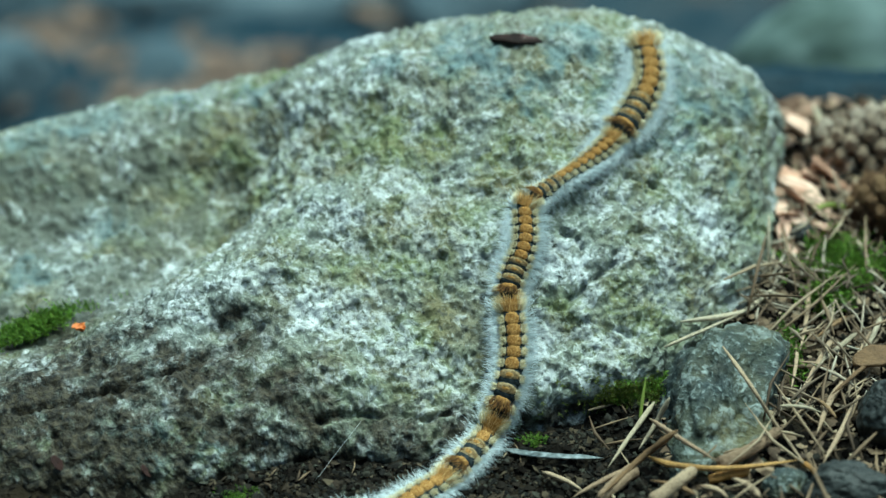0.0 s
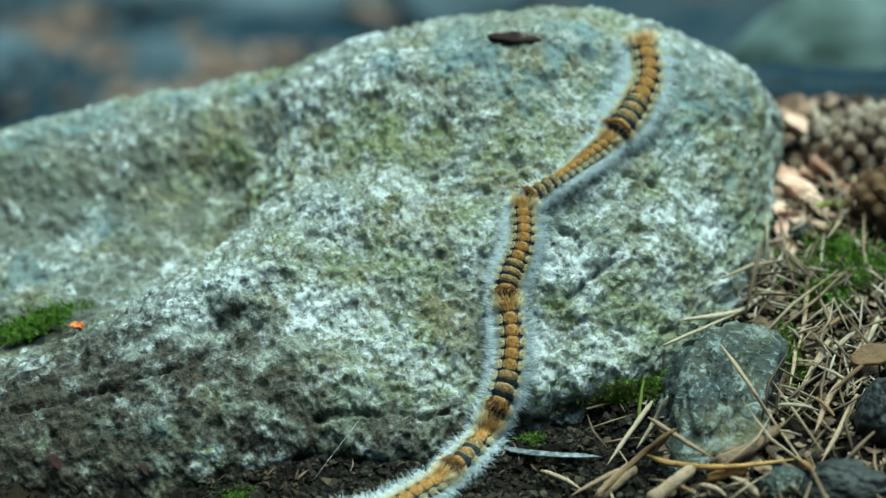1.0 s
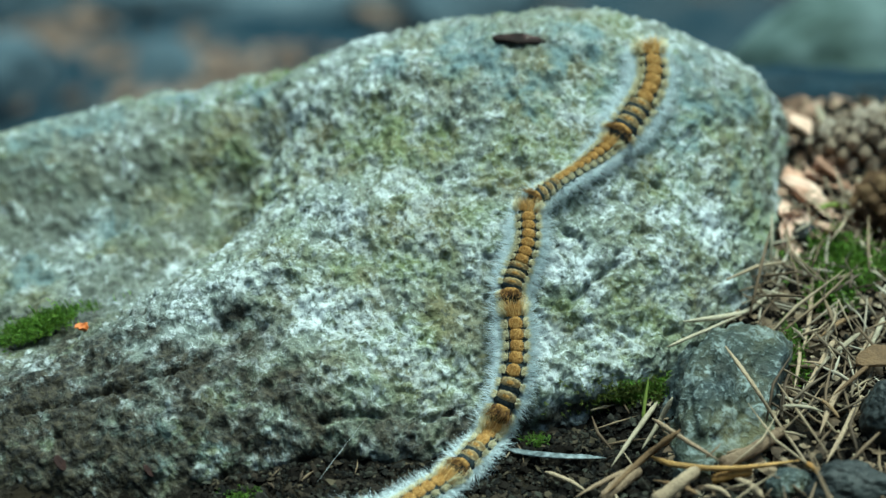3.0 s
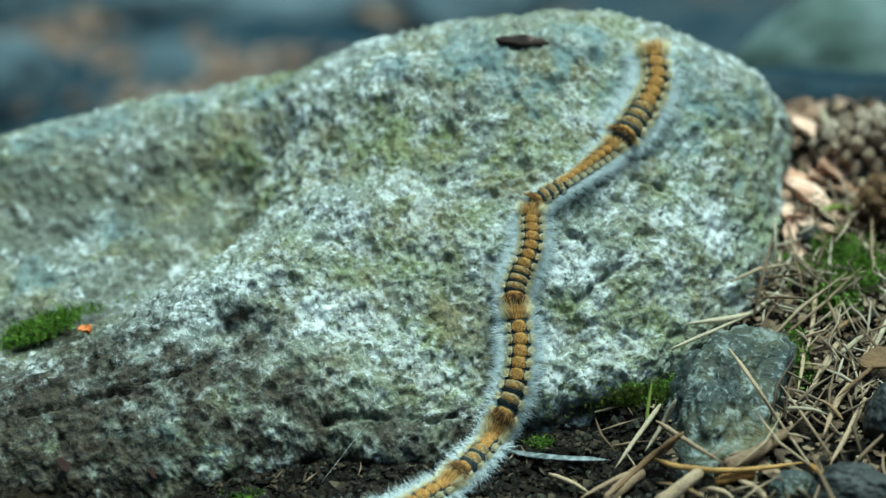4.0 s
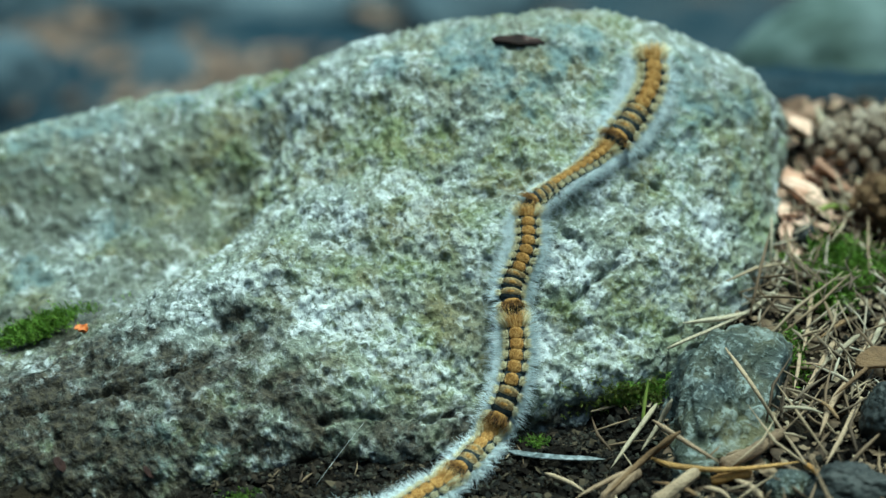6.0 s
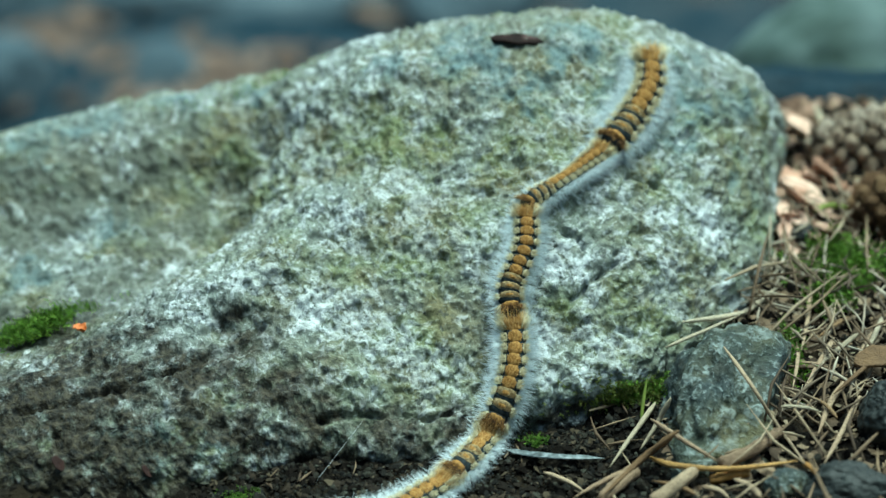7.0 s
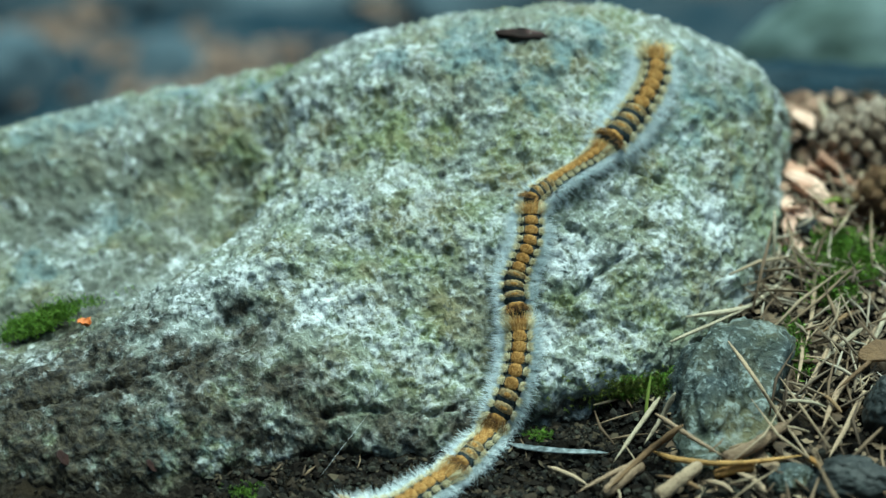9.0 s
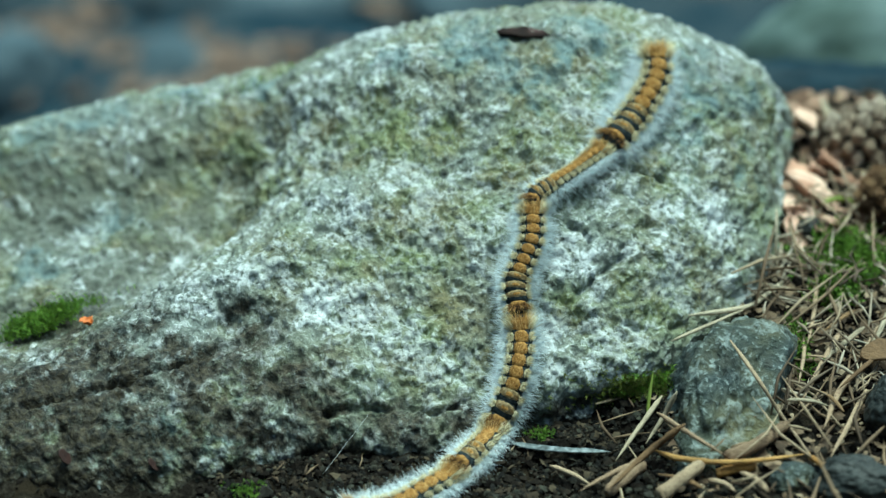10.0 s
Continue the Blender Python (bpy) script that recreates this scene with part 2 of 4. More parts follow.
def vnoise(p, seed=0):
    """Value noise, -1 to 1, of an array of points."""
    i = np.floor(p).astype(np.int64)
    f = p - i
    f = f * f * f * (f * (f * 6 - 15) + 10)
    out = 0
    for dx in (0, 1):
        for dy in (0, 1):
            for dz in (0, 1):
                w = (f[..., 0] if dx else 1 - f[..., 0]) * (f[..., 1] if dy else 1 - f[..., 1]) * (f[..., 2] if dz else 1 - f[..., 2])
                out = out + w * hash3(i[..., 0] + dx, i[..., 1] + dy, i[..., 2] + dz, seed)
    return out * 2 - 1


def fbm(p, scale, octaves=4, gain=0.5, seed=0):
    out, amp = 0, 1.0
    for o in range(octaves):
        out = out + amp * vnoise(p * scale, seed + o)
        scale, amp = scale * 2.03, amp * gain
    return out


def mesh_from(name, verts, faces, material, sharp=False):
    me = bpy.data.meshes.new(name)
    me.from_pydata(np.asarray(verts).tolist(), [], [tuple(f) for f in np.asarray(faces).tolist()] if isinstance(faces, np.ndarray) else faces)
    me.materials.append(material)
    me.polygons.foreach_set("use_smooth", np.full(len(me.polygons), not sharp))
    me.update()
    return me


def grid_faces(nu, nv, wrap=False):
    """Quads of a grid of nv rows with nu points each."""
    i = np.arange(nu if wrap else nu - 1)
    j = np.arange(nv - 1)[:, None]
    a, b = j * nu + i, j * nu + (i + 1) % nu
    return np.stack([a, b, b + nu, a + nu], -1).reshape(-1, 4)


def ground_z(x, y):
    """The height of the forest floor."""
    p = np.stack([np.asarray(x, float), np.asarray(y, float), np.zeros_like(np.asarray(x, float))], -1)
    z = 0.012 * smooth(0.03, 0.11, p[..., 0]) - 0.5 * smooth(0.645, 1.5 - 0.5 * smooth(0.03, -0.08, p[..., 0]), p[..., 1])
    return z + 0.0022 * fbm(p, 55, 3, 0.5, 40) * smooth(1.4, 0.7, p[..., 1])


# rounded lobes that melt into the boulder: centre, radii, turn, tilt
LOBES = np.array([
    (0.0281, 0.6488, 0.0128, 0.0600, 0.0001, 0.0359, 0.0745, 0.6689),
    (0.0307, 0.6011, 0.0171, 0.0406, 0.0307, 0.0073, -0.1456, 0.3202),
    (-0.0441, 0.5525, -0.0260, 0.0571, 0.0027, 0.0274, 0.6512, 0.0423),
    (-0.1097, 0.6417, -0.0236, 0.0772, 0.0040, 0.0242, 0.2450, -0.0238),
    (-0.1121, 0.5025, -0.0225, 0.0429, 0.0116, 0.0005, 0.1124, 0.1472),
    (-0.0188, 0.5126, -0.0390, 0.0298, 0.0423, 0.0108, 0.0819, 0.0465),
    (-0.1539, 0.5779, -0.0501, 0.0663, 0.0000, 0.0198, 0.2142, 0.0666),
    (0.0416, 0.5593, -0.0299, 0.0275, 0.0229, 0.0275, 0.1696, -0.1136),
])
MELT = 0.016
# a shallow pocket in the boulder's face and its worn foot: centre, radii
HOLLOWS = [((-0.0615, 0.5120, 0.0305), (0.011, 0.0080, 0.0050)), ((-0.004, 0.456, -0.004), (0.046, 0.030, 0.012))]


# broad folds of the stone: height, half width, and points along each
FOLDS = [
    # valley between the back shoulder and the dome
    (-0.0042, 0.013, [(-0.0487, 0.6140, 0.0518), (-0.0634, 0.6113, 0.0343), (-0.0793, 0.6075, 0.0167)]),
    # flank of the dome
    (0.0022, 0.01, [(-0.0388, 0.6074, 0.0567), (-0.0511, 0.6015, 0.0430), (-0.0650, 0.6005, 0.0241)]),
    # crest across the face, low part
    (0.0022, 0.0065, [(-0.1318, 0.5034, 0.0137), (-0.1123, 0.5120, 0.0200), (-0.0910, 0.5221, 0.0275), (-0.0658, 0.5310, 0.0343), (-0.0509, 0.5406, 0.0380)]),
    # crest across the face, high part
    (0.0022, 0.0065, [(-0.0509, 0.5406, 0.0380), (-0.0397, 0.5604, 0.0422), (-0.0237, 0.5619, 0.0458), (-0.0077, 0.5542, 0.0447), (0.0149, 0.5417, 0.0397)]),
    # worn hollow at the foot
    (-0.004, 0.015, [(-0.1369, 0.4635, -0.0090), (-0.1024, 0.4630, -0.0054), (-0.0705, 0.4687, -0.0028), (-0.0402, 0.4786, -0.0029)]),
    # saddle between the crest and the back shoulder
    (0.0062, 0.014, [(-0.1219, 0.5588, 0.0040), (-0.1097, 0.5753, 0.0040), (-0.0967, 0.5907, 0.0040), (-0.0854, 0.6085, 0.0040)]),
    # undercut foot
    (-0.0045, 0.0070, [(0.0144, 0.4923, 0.0005), (0.0331, 0.4997, 0.0006), (0.0505, 0.5067, 0.0017), (0.0702, 0.5149, -0.0010)]),
    # rounded lip above the undercut
    (0.0030, 0.009, [(0.0298, 0.5078, 0.0109), (0.0470, 0.5125, 0.0121), (0.0629, 0.5188, 0.0125)]),
    # swelling of the face
    (0.0022, 0.012, [(-0.0227, 0.5114, 0.0187), (0.0010, 0.5176, 0.0206)]),
    # groove on the dome
    (-0.001, 0.0028, [(-0.0169, 0.6017, 0.0657), (-0.0226, 0.5934, 0.0590), (-0.0277, 0.5894, 0.0546)]),
]


def from_line(p, line):
    """How far points lie from a broken line."""
    best = np.full(p.shape[:-1], 9.0)
    for a, b in zip(line, line[1:]):
        a, b = np.array(a), np.array(b)
        t = np.clip(((p - a) @ (b - a)) / ((b - a) @ (b - a)), 0, 1)
        best = np.minimum(best, np.linalg.norm(p - a - t[..., None] * (b - a), axis=-1))
    return best


def boulder_far(p):
    """Roughly how far the points lie outside the boulder's lobes."""
    ds = []
    for cx, cy, cz, rx, ry, rz, turn, tilt in LOBES:
        q = p - np.array((cx, cy, cz))
        x = q[..., 0] * np.cos(turn) + q[..., 1] * np.sin(turn)
        y = -q[..., 0] * np.sin(turn) + q[..., 1] * np.cos(turn)
        y, z = y * np.cos(tilt) + q[..., 2] * np.sin(tilt), -y * np.sin(tilt) + q[..., 2] * np.cos(tilt)
        r = np.abs(np.array((rx, ry, rz))) + 0.032
        u = np.stack([x, y, z], -1) / r
        k0 = np.sqrt((u * u).sum(-1)) + 1e-9
        ds.append(k0 * (k0 - 1) / (np.sqrt(((u / r) ** 2).sum(-1)) + 1e-9))
    ds = np.stack(ds)
    m = ds.min(0)
    out = m - MELT * np.log(np.exp(-(ds - m) / MELT).sum(0))
    for c, r in HOLLOWS:
        u = (p - np.array(c)) / np.array(r)
        hollow = (1 - np.sqrt((u * u).sum(-1))) * min(r)
        out = 0.5 * (out + hollow + np.sqrt((out - hollow) ** 2 + 0.005 ** 2))
    for high, wide, line in FOLDS:
        out = out - high * np.exp(-(from_line(p, line) / wide) ** 2)
    return out


# cracks in the boulder: two or three points each
CRACKS = [[(0.0521, 0.5388, 0.0364), (0.0458, 0.5335, 0.0337), (0.0405, 0.5294, 0.0312), (0.0370, 0.5258, 0.0285)],
          [(0.0524, 0.5221, 0.0217), (0.0594, 0.5220, 0.0184), (0.0666, 0.5251, 0.0179), (0.0730, 0.5298, 0.0185)],
          [(-0.1000, 0.4962, 0.0193), (-0.0870, 0.4997, 0.0219), (-0.0742, 0.5052, 0.0237), (-0.0615, 0.5128, 0.0235), (-0.0534, 0.5203, 0.0270)],
          [(0.0568, 0.5660, 0.0513), (0.0677, 0.5664, 0.0482)],
          [(-0.1301, 0.4928, 0.0120), (-0.1148, 0.4928, 0.0152), (-0.1000, 0.4962, 0.0193)],
          [(-0.0372, 0.4933, 0.0108), (-0.0223, 0.4955, 0.0108), (-0.0040, 0.4972, 0.0087), (0.0112, 0.5039, 0.0075)],
          [(0.0349, 0.5476, 0.0442), (0.0392, 0.5453, 0.0426), (0.0426, 0.5415, 0.0399)]]


def relief(p):
    """Lumps, ledges and pits of the boulder's skin in metres."""
    pits = np.clip(fbm(p, 150, 2, 0.5, 17) - 0.30, 0, 1)
    ledge = fbm(p * np.array((0.6, 0.8, 1.5)), 38, 2, 0.5, 7)
    step = 0.0008 * np.tanh(ledge / 0.12)
    grain = fbm(p, 420, 3, 0.7, 11)
    warped = p + 0.0013 * np.stack([vnoise(p * 220, 31), vnoise(p * 220, 32), vnoise(p * 220, 33)], -1)
    for line in CRACKS:
        step = step - 0.0030 * np.exp(-(from_line(warped, line) / 0.0010) ** 2)
    return (-0.0003 + 0.0008 * fbm(p, 55, 3, 0.5, 3) + step + 0.0010 * fbm(p, 170, 2, 0.55, 23) + 0.0009 * grain - 0.0014 * pits)


# ---------------------------------------------------------------- ground and boulder


def make_ground():
    xs = np.concatenate([-np.geomspace(60, 0.26, 30), np.linspace(-0.25, 0.25, 260), np.geomspace(0.26, 60, 30)])
    ys = np.concatenate([-np.geomspace(60, 0.3, 24), np.linspace(0.1, 0.35, 12), np.linspace(0.36, 0.85, 250), np.geomspace(0.86, 80, 70)])
    x, y = np.meshgrid(xs, ys)
    z = ground_z(x, y)
    p = np.stack([x, y, z], -1)
    # unseen steep bank, added behind and left, keeps low light off the stone's face
    z = z + 7.0 * smooth(0.7, 6.0, -y - 0.35 * x) * (1 + 0.08 * fbm(p, 0.8, 3, 0.5, 62))
    z = z + 0.0012 * fbm(p, 300, 2, 0.6, 60) * smooth(1.2, 0.8, y) * smooth(0.0, 0.3, y) + 0.035 * fbm(p, 5, 3, 0.5, 61) * smooth(1.1, 2.0, y)
    v = np.stack([x, y, z], -1).reshape(-1, 3)
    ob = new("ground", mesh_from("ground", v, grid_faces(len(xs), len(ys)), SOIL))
    return tagged(ob, "dark crumbly forest soil with scattered litter", "ground", kind="structure")


def make_boulder():
    centre = np.array((0.0, 0.580, -0.105))
    # rays fan out round an axis that runs from front to back below the ground
    nu, nv = 980, 500
    az = np.concatenate([np.linspace(radians(6), radians(174), nu - 40), np.linspace(radians(175), radians(365), 40)])
    el = np.concatenate([np.linspace(radians(5), radians(42), 60, endpoint=False), np.linspace(radians(42), radians(158), 420, endpoint=False), np.linspace(radians(158), radians(176), 20)])
    a, e = np.meshgrid(az, el)
    d = np.stack([np.sin(e) * np.cos(a), np.cos(e), np.sin(e) * np.sin(a)], -1)
    # march on every fifth ray, then refine them all
    r = np.full((100, 196), 0.30)
    for _ in range(36):
        r = np.maximum(r - 0.85 * boulder_far(centre + d[::5, ::5] * r[..., None]), 0.03)
    r = np.stack([np.interp(np.arange(nu), np.arange(0, nu, 5), row) for row in r])
    r = np.stack([np.interp(np.arange(nv), np.arange(0, nv, 5), col) for col in r.T]).T
    for _ in range(4):
        r = np.maximum(r - 0.85 * boulder_far(centre + d * r[..., None]), 0.03)
    p = centre + d * r[..., None]
    eps = 1e-4
    f0 = boulder_far(p)
    n = np.stack([boulder_far(p + np.eye(3)[i] * eps) - f0 for i in range(3)], -1)
    n /= np.linalg.norm(n, axis=-1, keepdims=True) + 1e-12
    p = p + n * relief(p)[..., None]
    verts = np.vstack([p.reshape(-1, 3), p[0].mean(0)[None], p[-1].mean(0)[None]])
    faces = grid_faces(nu, nv, True).tolist()
    top, low = nu * nv, nu * nv + 1
    faces += [((i + 1) % nu, i, top) for i in range(nu)]
    faces += [((nv - 1) * nu + i, (nv - 1) * nu + (i + 1) % nu, low) for i in range(nu)]
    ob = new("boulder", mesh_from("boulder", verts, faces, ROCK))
    return tagged(ob, "grey-green granite boulder with pale lichen specks and algae", "rock")


make_ground()
make_boulder()

# ---------------------------------------------------------------- caterpillars


def part(name, me, parent, label=""):
    ob = new(name, me)
    ob.parent = parent
    return tagged(ob, label)


def hairs(name, roots, ways, lengths, radius, droop, material, rng):
    """Tapered bent strands, joined."""
    V, Fc = [], []
    for root, w, ln in zip(roots, ways, lengths):
        w = Vector(w).normalized()
        s1 = w.orthogonal().normalized()
        s2 = w.cross(s1)
        bend = Vector((rng.uniform(-1, 1), rng.uniform(-1, 1), -droop * 2.2)) * 0.16 * ln
        k = len(V)
        for u, rr in ((0.0, 1.0), (0.55, 0.75)):
            c = Vector(root) + w * ln * u + bend * u * u
            for q in range(3):
                an = q * 2.094
                V.append(c + (s1 * math.cos(an) + s2 * math.sin(an)) * radius * rr)
        V.append(Vector(root) + w * ln + bend)
        for q in range(3):
            r = (q + 1) % 3
            Fc += [(k + q, k + r, k + 3 + r, k + 3 + q), (k + 3 + q, k + 3 + r, k + 6)]
    return mesh_from(name, [tuple(v) for v in V], Fc, material)


SEG = 0.0036        # rest length of one segment
RX, RZ = 0.0036, 0.0028


def barrel(length, rx, rz):
    """A rounded ring of the body, its length along y."""
    us = np.linspace(-1, 1, 9)
    an = np.linspace(0, 2 * np.pi, 24, endpoint=False)
    V = []
    for u in us:
        k = (1 - 0.34 * abs(u) ** 2.6)
        for q in an:
            V.append((rx * k * math.cos(q), u * length * 0.62, rz * k * math.sin(q)))
    Fc = grid_faces(24, 9, True).tolist()
    V += [(0, -length * 0.64, 0), (0, length * 0.64, 0)]
    Fc += [((i + 1) % 24, i, 216) for i in range(24)] + [(192 + i, 192 + (i + 1) % 24, 217) for i in range(24)]
    return mesh_from("body_segment", V, [tuple(f[::-1]) for f in Fc], SKIN)


def pad(name, mid, wide, long, high, material, rng, shift=0.0):
    """A raised velvety patch on the back: mid and wide in degrees from straight up."""
    nu, nv = 13, 9
    V = []
    for j in range(nv):
        for i in range(nu):
            u, v = i / (nu - 1) * 2 - 1, j / (nv - 1) * 2 - 1
            edge = max(0.0, 1 - (abs(u) ** 2.6 + abs(v) ** 2.6)) ** 0.5
            an = radians(mid + u * wide)
            h = -0.0002 + high * edge + rng.uniform(-0.00005, 0.00005)
            V.append(((RX + h) * math.sin(an), shift + v * long * (1 - 0.45 * u * u) + rng.uniform(-0.0001, 0.0001), (RZ + h) * math.cos(an)))
    return mesh_from(name, V, [tuple(f) for f in grid_faces(nu, nv).tolist()], material)


def back_hairs(name, mid, wide, long, count, ln, lean, material, rng, flare=0.5, shift=0.0):
    R, W, L = [], [], []
    for _ in range(count):
        an = radians(mid + rng.uniform(-wide, wide))
        y = shift + rng.uniform(-long, long)
        R.append((RX * math.sin(an), y, RZ * math.cos(an)))
        W.append((math.sin(an) * flare + rng.uniform(-0.3, 0.3), lean + rng.uniform(-0.4, 0.4), math.cos(an) + rng.uniform(0, 0.3)))
        L.append(ln * rng.uniform(0.6, 1.2))
    return hairs(name, R, W, L, 0.00007, 0.1, material, rng)


def side_hairs(side, count, ln, lean, rng):
    R, W, L = [], [], []
    for _ in range(count):
        an = radians(rng.uniform(82, 128))
        y = rng.uniform(-SEG * 0.5, SEG * 0.5)
        R.append((side * RX * 0.97 * math.sin(an), y, RZ * 0.97 * math.cos(an)))
        W.append((side * (math.sin(an) + 0.25), lean + rng.gauss(0, 0.33), math.cos(an) * 0.6 + rng.gauss(0.30, 0.30)))
        L.append(ln * rng.uniform(0.45, 1.25))
    return hairs("side_hairs", R, W, L, 0.000066, 0.35, WHITE, rng)


def segment_set(kind, rng):
    """The meshes of one segment: kind is tail, middle, front or head."""
    size = {"tail": 0.84, "middle": 1.0, "front": 1.0, "head": 0.88}[kind]
    out = [("body_segment", barrel(SEG, RX * size, RZ * size))]
    if kind == "tail":
        out.append(("back_patch", pad("back_patch", 0, 56, 0.0015, 0.00030, UNDERCOAT, rng)))
        out.append(("back_hairs", back_hairs("back_hairs", 0, 58, 0.0014, 190, 0.0026, -1.2, OCHRE, rng, 0.8)))
        for side in (-1, 1):
            out.append(("flank_tuft", back_hairs("flank_tuft", side * 56, 24, 0.0014, 90, 0.0032, -0.9, CREAM, rng, 1.1)))
            out.append(("side_hairs", side_hairs(side, 80, 0.0052, -0.5, rng)))
    elif kind == "middle":
        out.append(("back_patch", pad("back_patch", 0, 39, 0.00158, 0.00050, UNDERCOAT, rng, 0.0001)))
        out.append(("back_hairs", back_hairs("back_hairs", 0, 34, 0.0010, 130, 0.0009, -0.2, OCHRE, rng, 0.6, 0.0001)))
        for side in (-1, 1):
            out.append(("pale_patch", pad("pale_patch", side * 54, 17, 0.00112, 0.00044, TAN, rng)))
            out.append(("flank_tuft", back_hairs("flank_tuft", side * 58, 17, 0.0010, 75, 0.0015, -0.1, CREAM, rng, 0.9)))
            out.append(("side_hairs", side_hairs(side, 80, 0.0056, 0.0, rng)))
    elif kind == "front":
        out.append(("pale_band", pad("pale_band", 0, 68, 0.00118, 0.00046, DULL, rng, -0.00040)))
        out.append(("back_patch", pad("back_patch", 0, 26, 0.00070, 0.00056, UNDERCOAT, rng, -0.00030)))
        out.append(("back_hairs", back_hairs("back_hairs", 0, 50, 0.0006, 70, 0.0009, 0.2, BRISTLE, rng, 0.6, -0.0004)))
        for side in (-1, 1):
            out.append(("flank_tuft", back_hairs("flank_tuft", side * 66, 13, 0.0009, 55, 0.0018, 0.1, CREAM, rng, 0.9)))
            out.append(("side_hairs", side_hairs(side, 80, 0.0056, 0.1, rng)))
    else:
        out.append(("back_patch", pad("back_patch", 0, 44, 0.0008, 0.00034, UNDERCOAT, rng, -0.0006)))
        out.append(("back_hairs", back_hairs("back_hairs", 0, 62, 0.0010, 170, 0.0030, 1.1, BRISTLE, rng, 0.9)))
        for side in (-1, 1):
            out.append(("flank_tuft", back_hairs("flank_tuft", side * 68, 14, 0.0009, 60, 0.0026, 0.7, CREAM, rng, 1.0)))
            out.append(("side_hairs", side_hairs(side, 75, 0.0048, 0.5, rng)))
    return out


def head_mesh():
    bm = bmesh.new()
    bmesh.ops.create_uvsphere(bm, u_segments=18, v_segments=12, radius=0.0021)
    for v in bm.verts:
        v.co.y *= 0.8
        v.co.z -= 0.0004 * abs(v.co.x) / 0.002
        if v.co.z > 0.001:
            v.co.z -= 0.0005 * math.exp(-(v.co.x / 0.0004) ** 2)
    me = bpy.data.meshes.new("head")
    bm.to_mesh(me)
    bm.free()
    me.materials.append(HEAD)
    me.polygons.foreach_set("use_smooth", np.full(len(me.polygons), True))
    return me


# the trail down the boulder and along its foot
TRAIL = np.array([
    (0.0641, 0.6201, 0.0739),
    (0.0645, 0.6116, 0.0726),
    (0.0657, 0.6048, 0.0698),
    (0.0655, 0.5966, 0.0660),
    (0.0609, 0.5867, 0.0620),
    (0.0547, 0.5769, 0.0583),
    (0.0486, 0.5691, 0.0554),
    (0.0408, 0.5606, 0.0519),
    (0.0322, 0.5551, 0.0494),
    (0.0261, 0.5518, 0.0475),
    (0.0253, 0.5461, 0.0442),
    (0.0246, 0.5395, 0.0401),
    (0.0220, 0.5337, 0.0358),
    (0.0197, 0.5282, 0.0314),
    (0.0203, 0.5227, 0.0270),
    (0.0211, 0.5146, 0.0202),
    (0.0200, 0.5071, 0.0142),
    (0.0173, 0.5022, 0.0090),
    (0.0143, 0.4991, 0.0047),
    (0.0112, 0.4911, 0.0011),
    (0.0050, 0.4816, 0.0007),
    (-0.0045, 0.4707, -0.0002),
    (-0.0128, 0.4625, 0.0001),
    (-0.0232, 0.4573, 0.0009),
    (-0.0371, 0.4552, 0.0022),
    (-0.0560, 0.4543, 0.0026),
])


def spline(w, n=40):
    p = np.vstack([2 * w[0] - w[1], w, 2 * w[-1] - w[-2]])
    u = (np.arange(n) / n)[:, None]
    out = []
    for i in range(1, len(p) - 2):
        a, b, c, d = p[i - 1:i + 3]
        out.append(0.5 * (2 * b + (c - a) * u + (2 * a - 5 * b + 4 * c - d) * u ** 2 + (3 * b - a - 3 * c + d) * u ** 3))
    return np.vstack(out + [w[-1:]])


def footing(p):
    return np.minimum(boulder_far(p) - 0.0006, p[..., 2] - ground_z(p[..., 0], p[..., 1]) - 0.001)


CURVE = spline(TRAIL)
ALONG = np.r_[0, np.cumsum(np.linalg.norm(np.diff(CURVE, axis=0), axis=1))]


def footing_normal(p):
    n = np.stack([footing(p + np.eye(3)[i] * 0.0025) - footing(p - np.eye(3)[i] * 0.0025) for i in range(3)], -1)
    return n / np.linalg.norm(n, axis=-1, keepdims=True)


FOOT = CURVE.copy()
for _ in range(6):
    FOOT = FOOT - footing_normal(FOOT) * footing(FOOT)[:, None] * 0.8
NORMAL = footing_normal(FOOT) + np.array((0.05, -0.35, 0.9))
# one of them leans over on the slope
NORMAL = NORMAL + np.exp(-((ALONG - 0.074) / 0.013) ** 2)[:, None] * np.array((-1.0, 0.9, 0.0))
for _ in range(60):     # the back stays level over small hollows
    NORMAL[1:-1] = (NORMAL[:-2] + NORMAL[1:-1] + NORMAL[2:]) / 3
    FOOT[1:-1] = (FOOT[:-2] + FOOT[1:-1] + FOOT[2:]) / 3


def trail(s, lift=0.0):
    """The pose of a body ring at s metres along the trail: y ahead, z away from the stone."""
    def point(a, v):
        return Vector([float(np.interp(a, ALONG, v[:, i])) for i in range(3)])
    ahead = (point(s + 0.0015, FOOT) - point(s - 0.0015, FOOT)).normalized()
    up = point(s, NORMAL).normalized()
    up = (up - ahead * up.dot(ahead)).normalized()
    side = ahead.cross(up)
    m = Matrix((side, ahead, up)).transposed().to_4x4()
    m.translation = point(s, FOOT) + up * (RZ * 0.95 + lift)
    return m


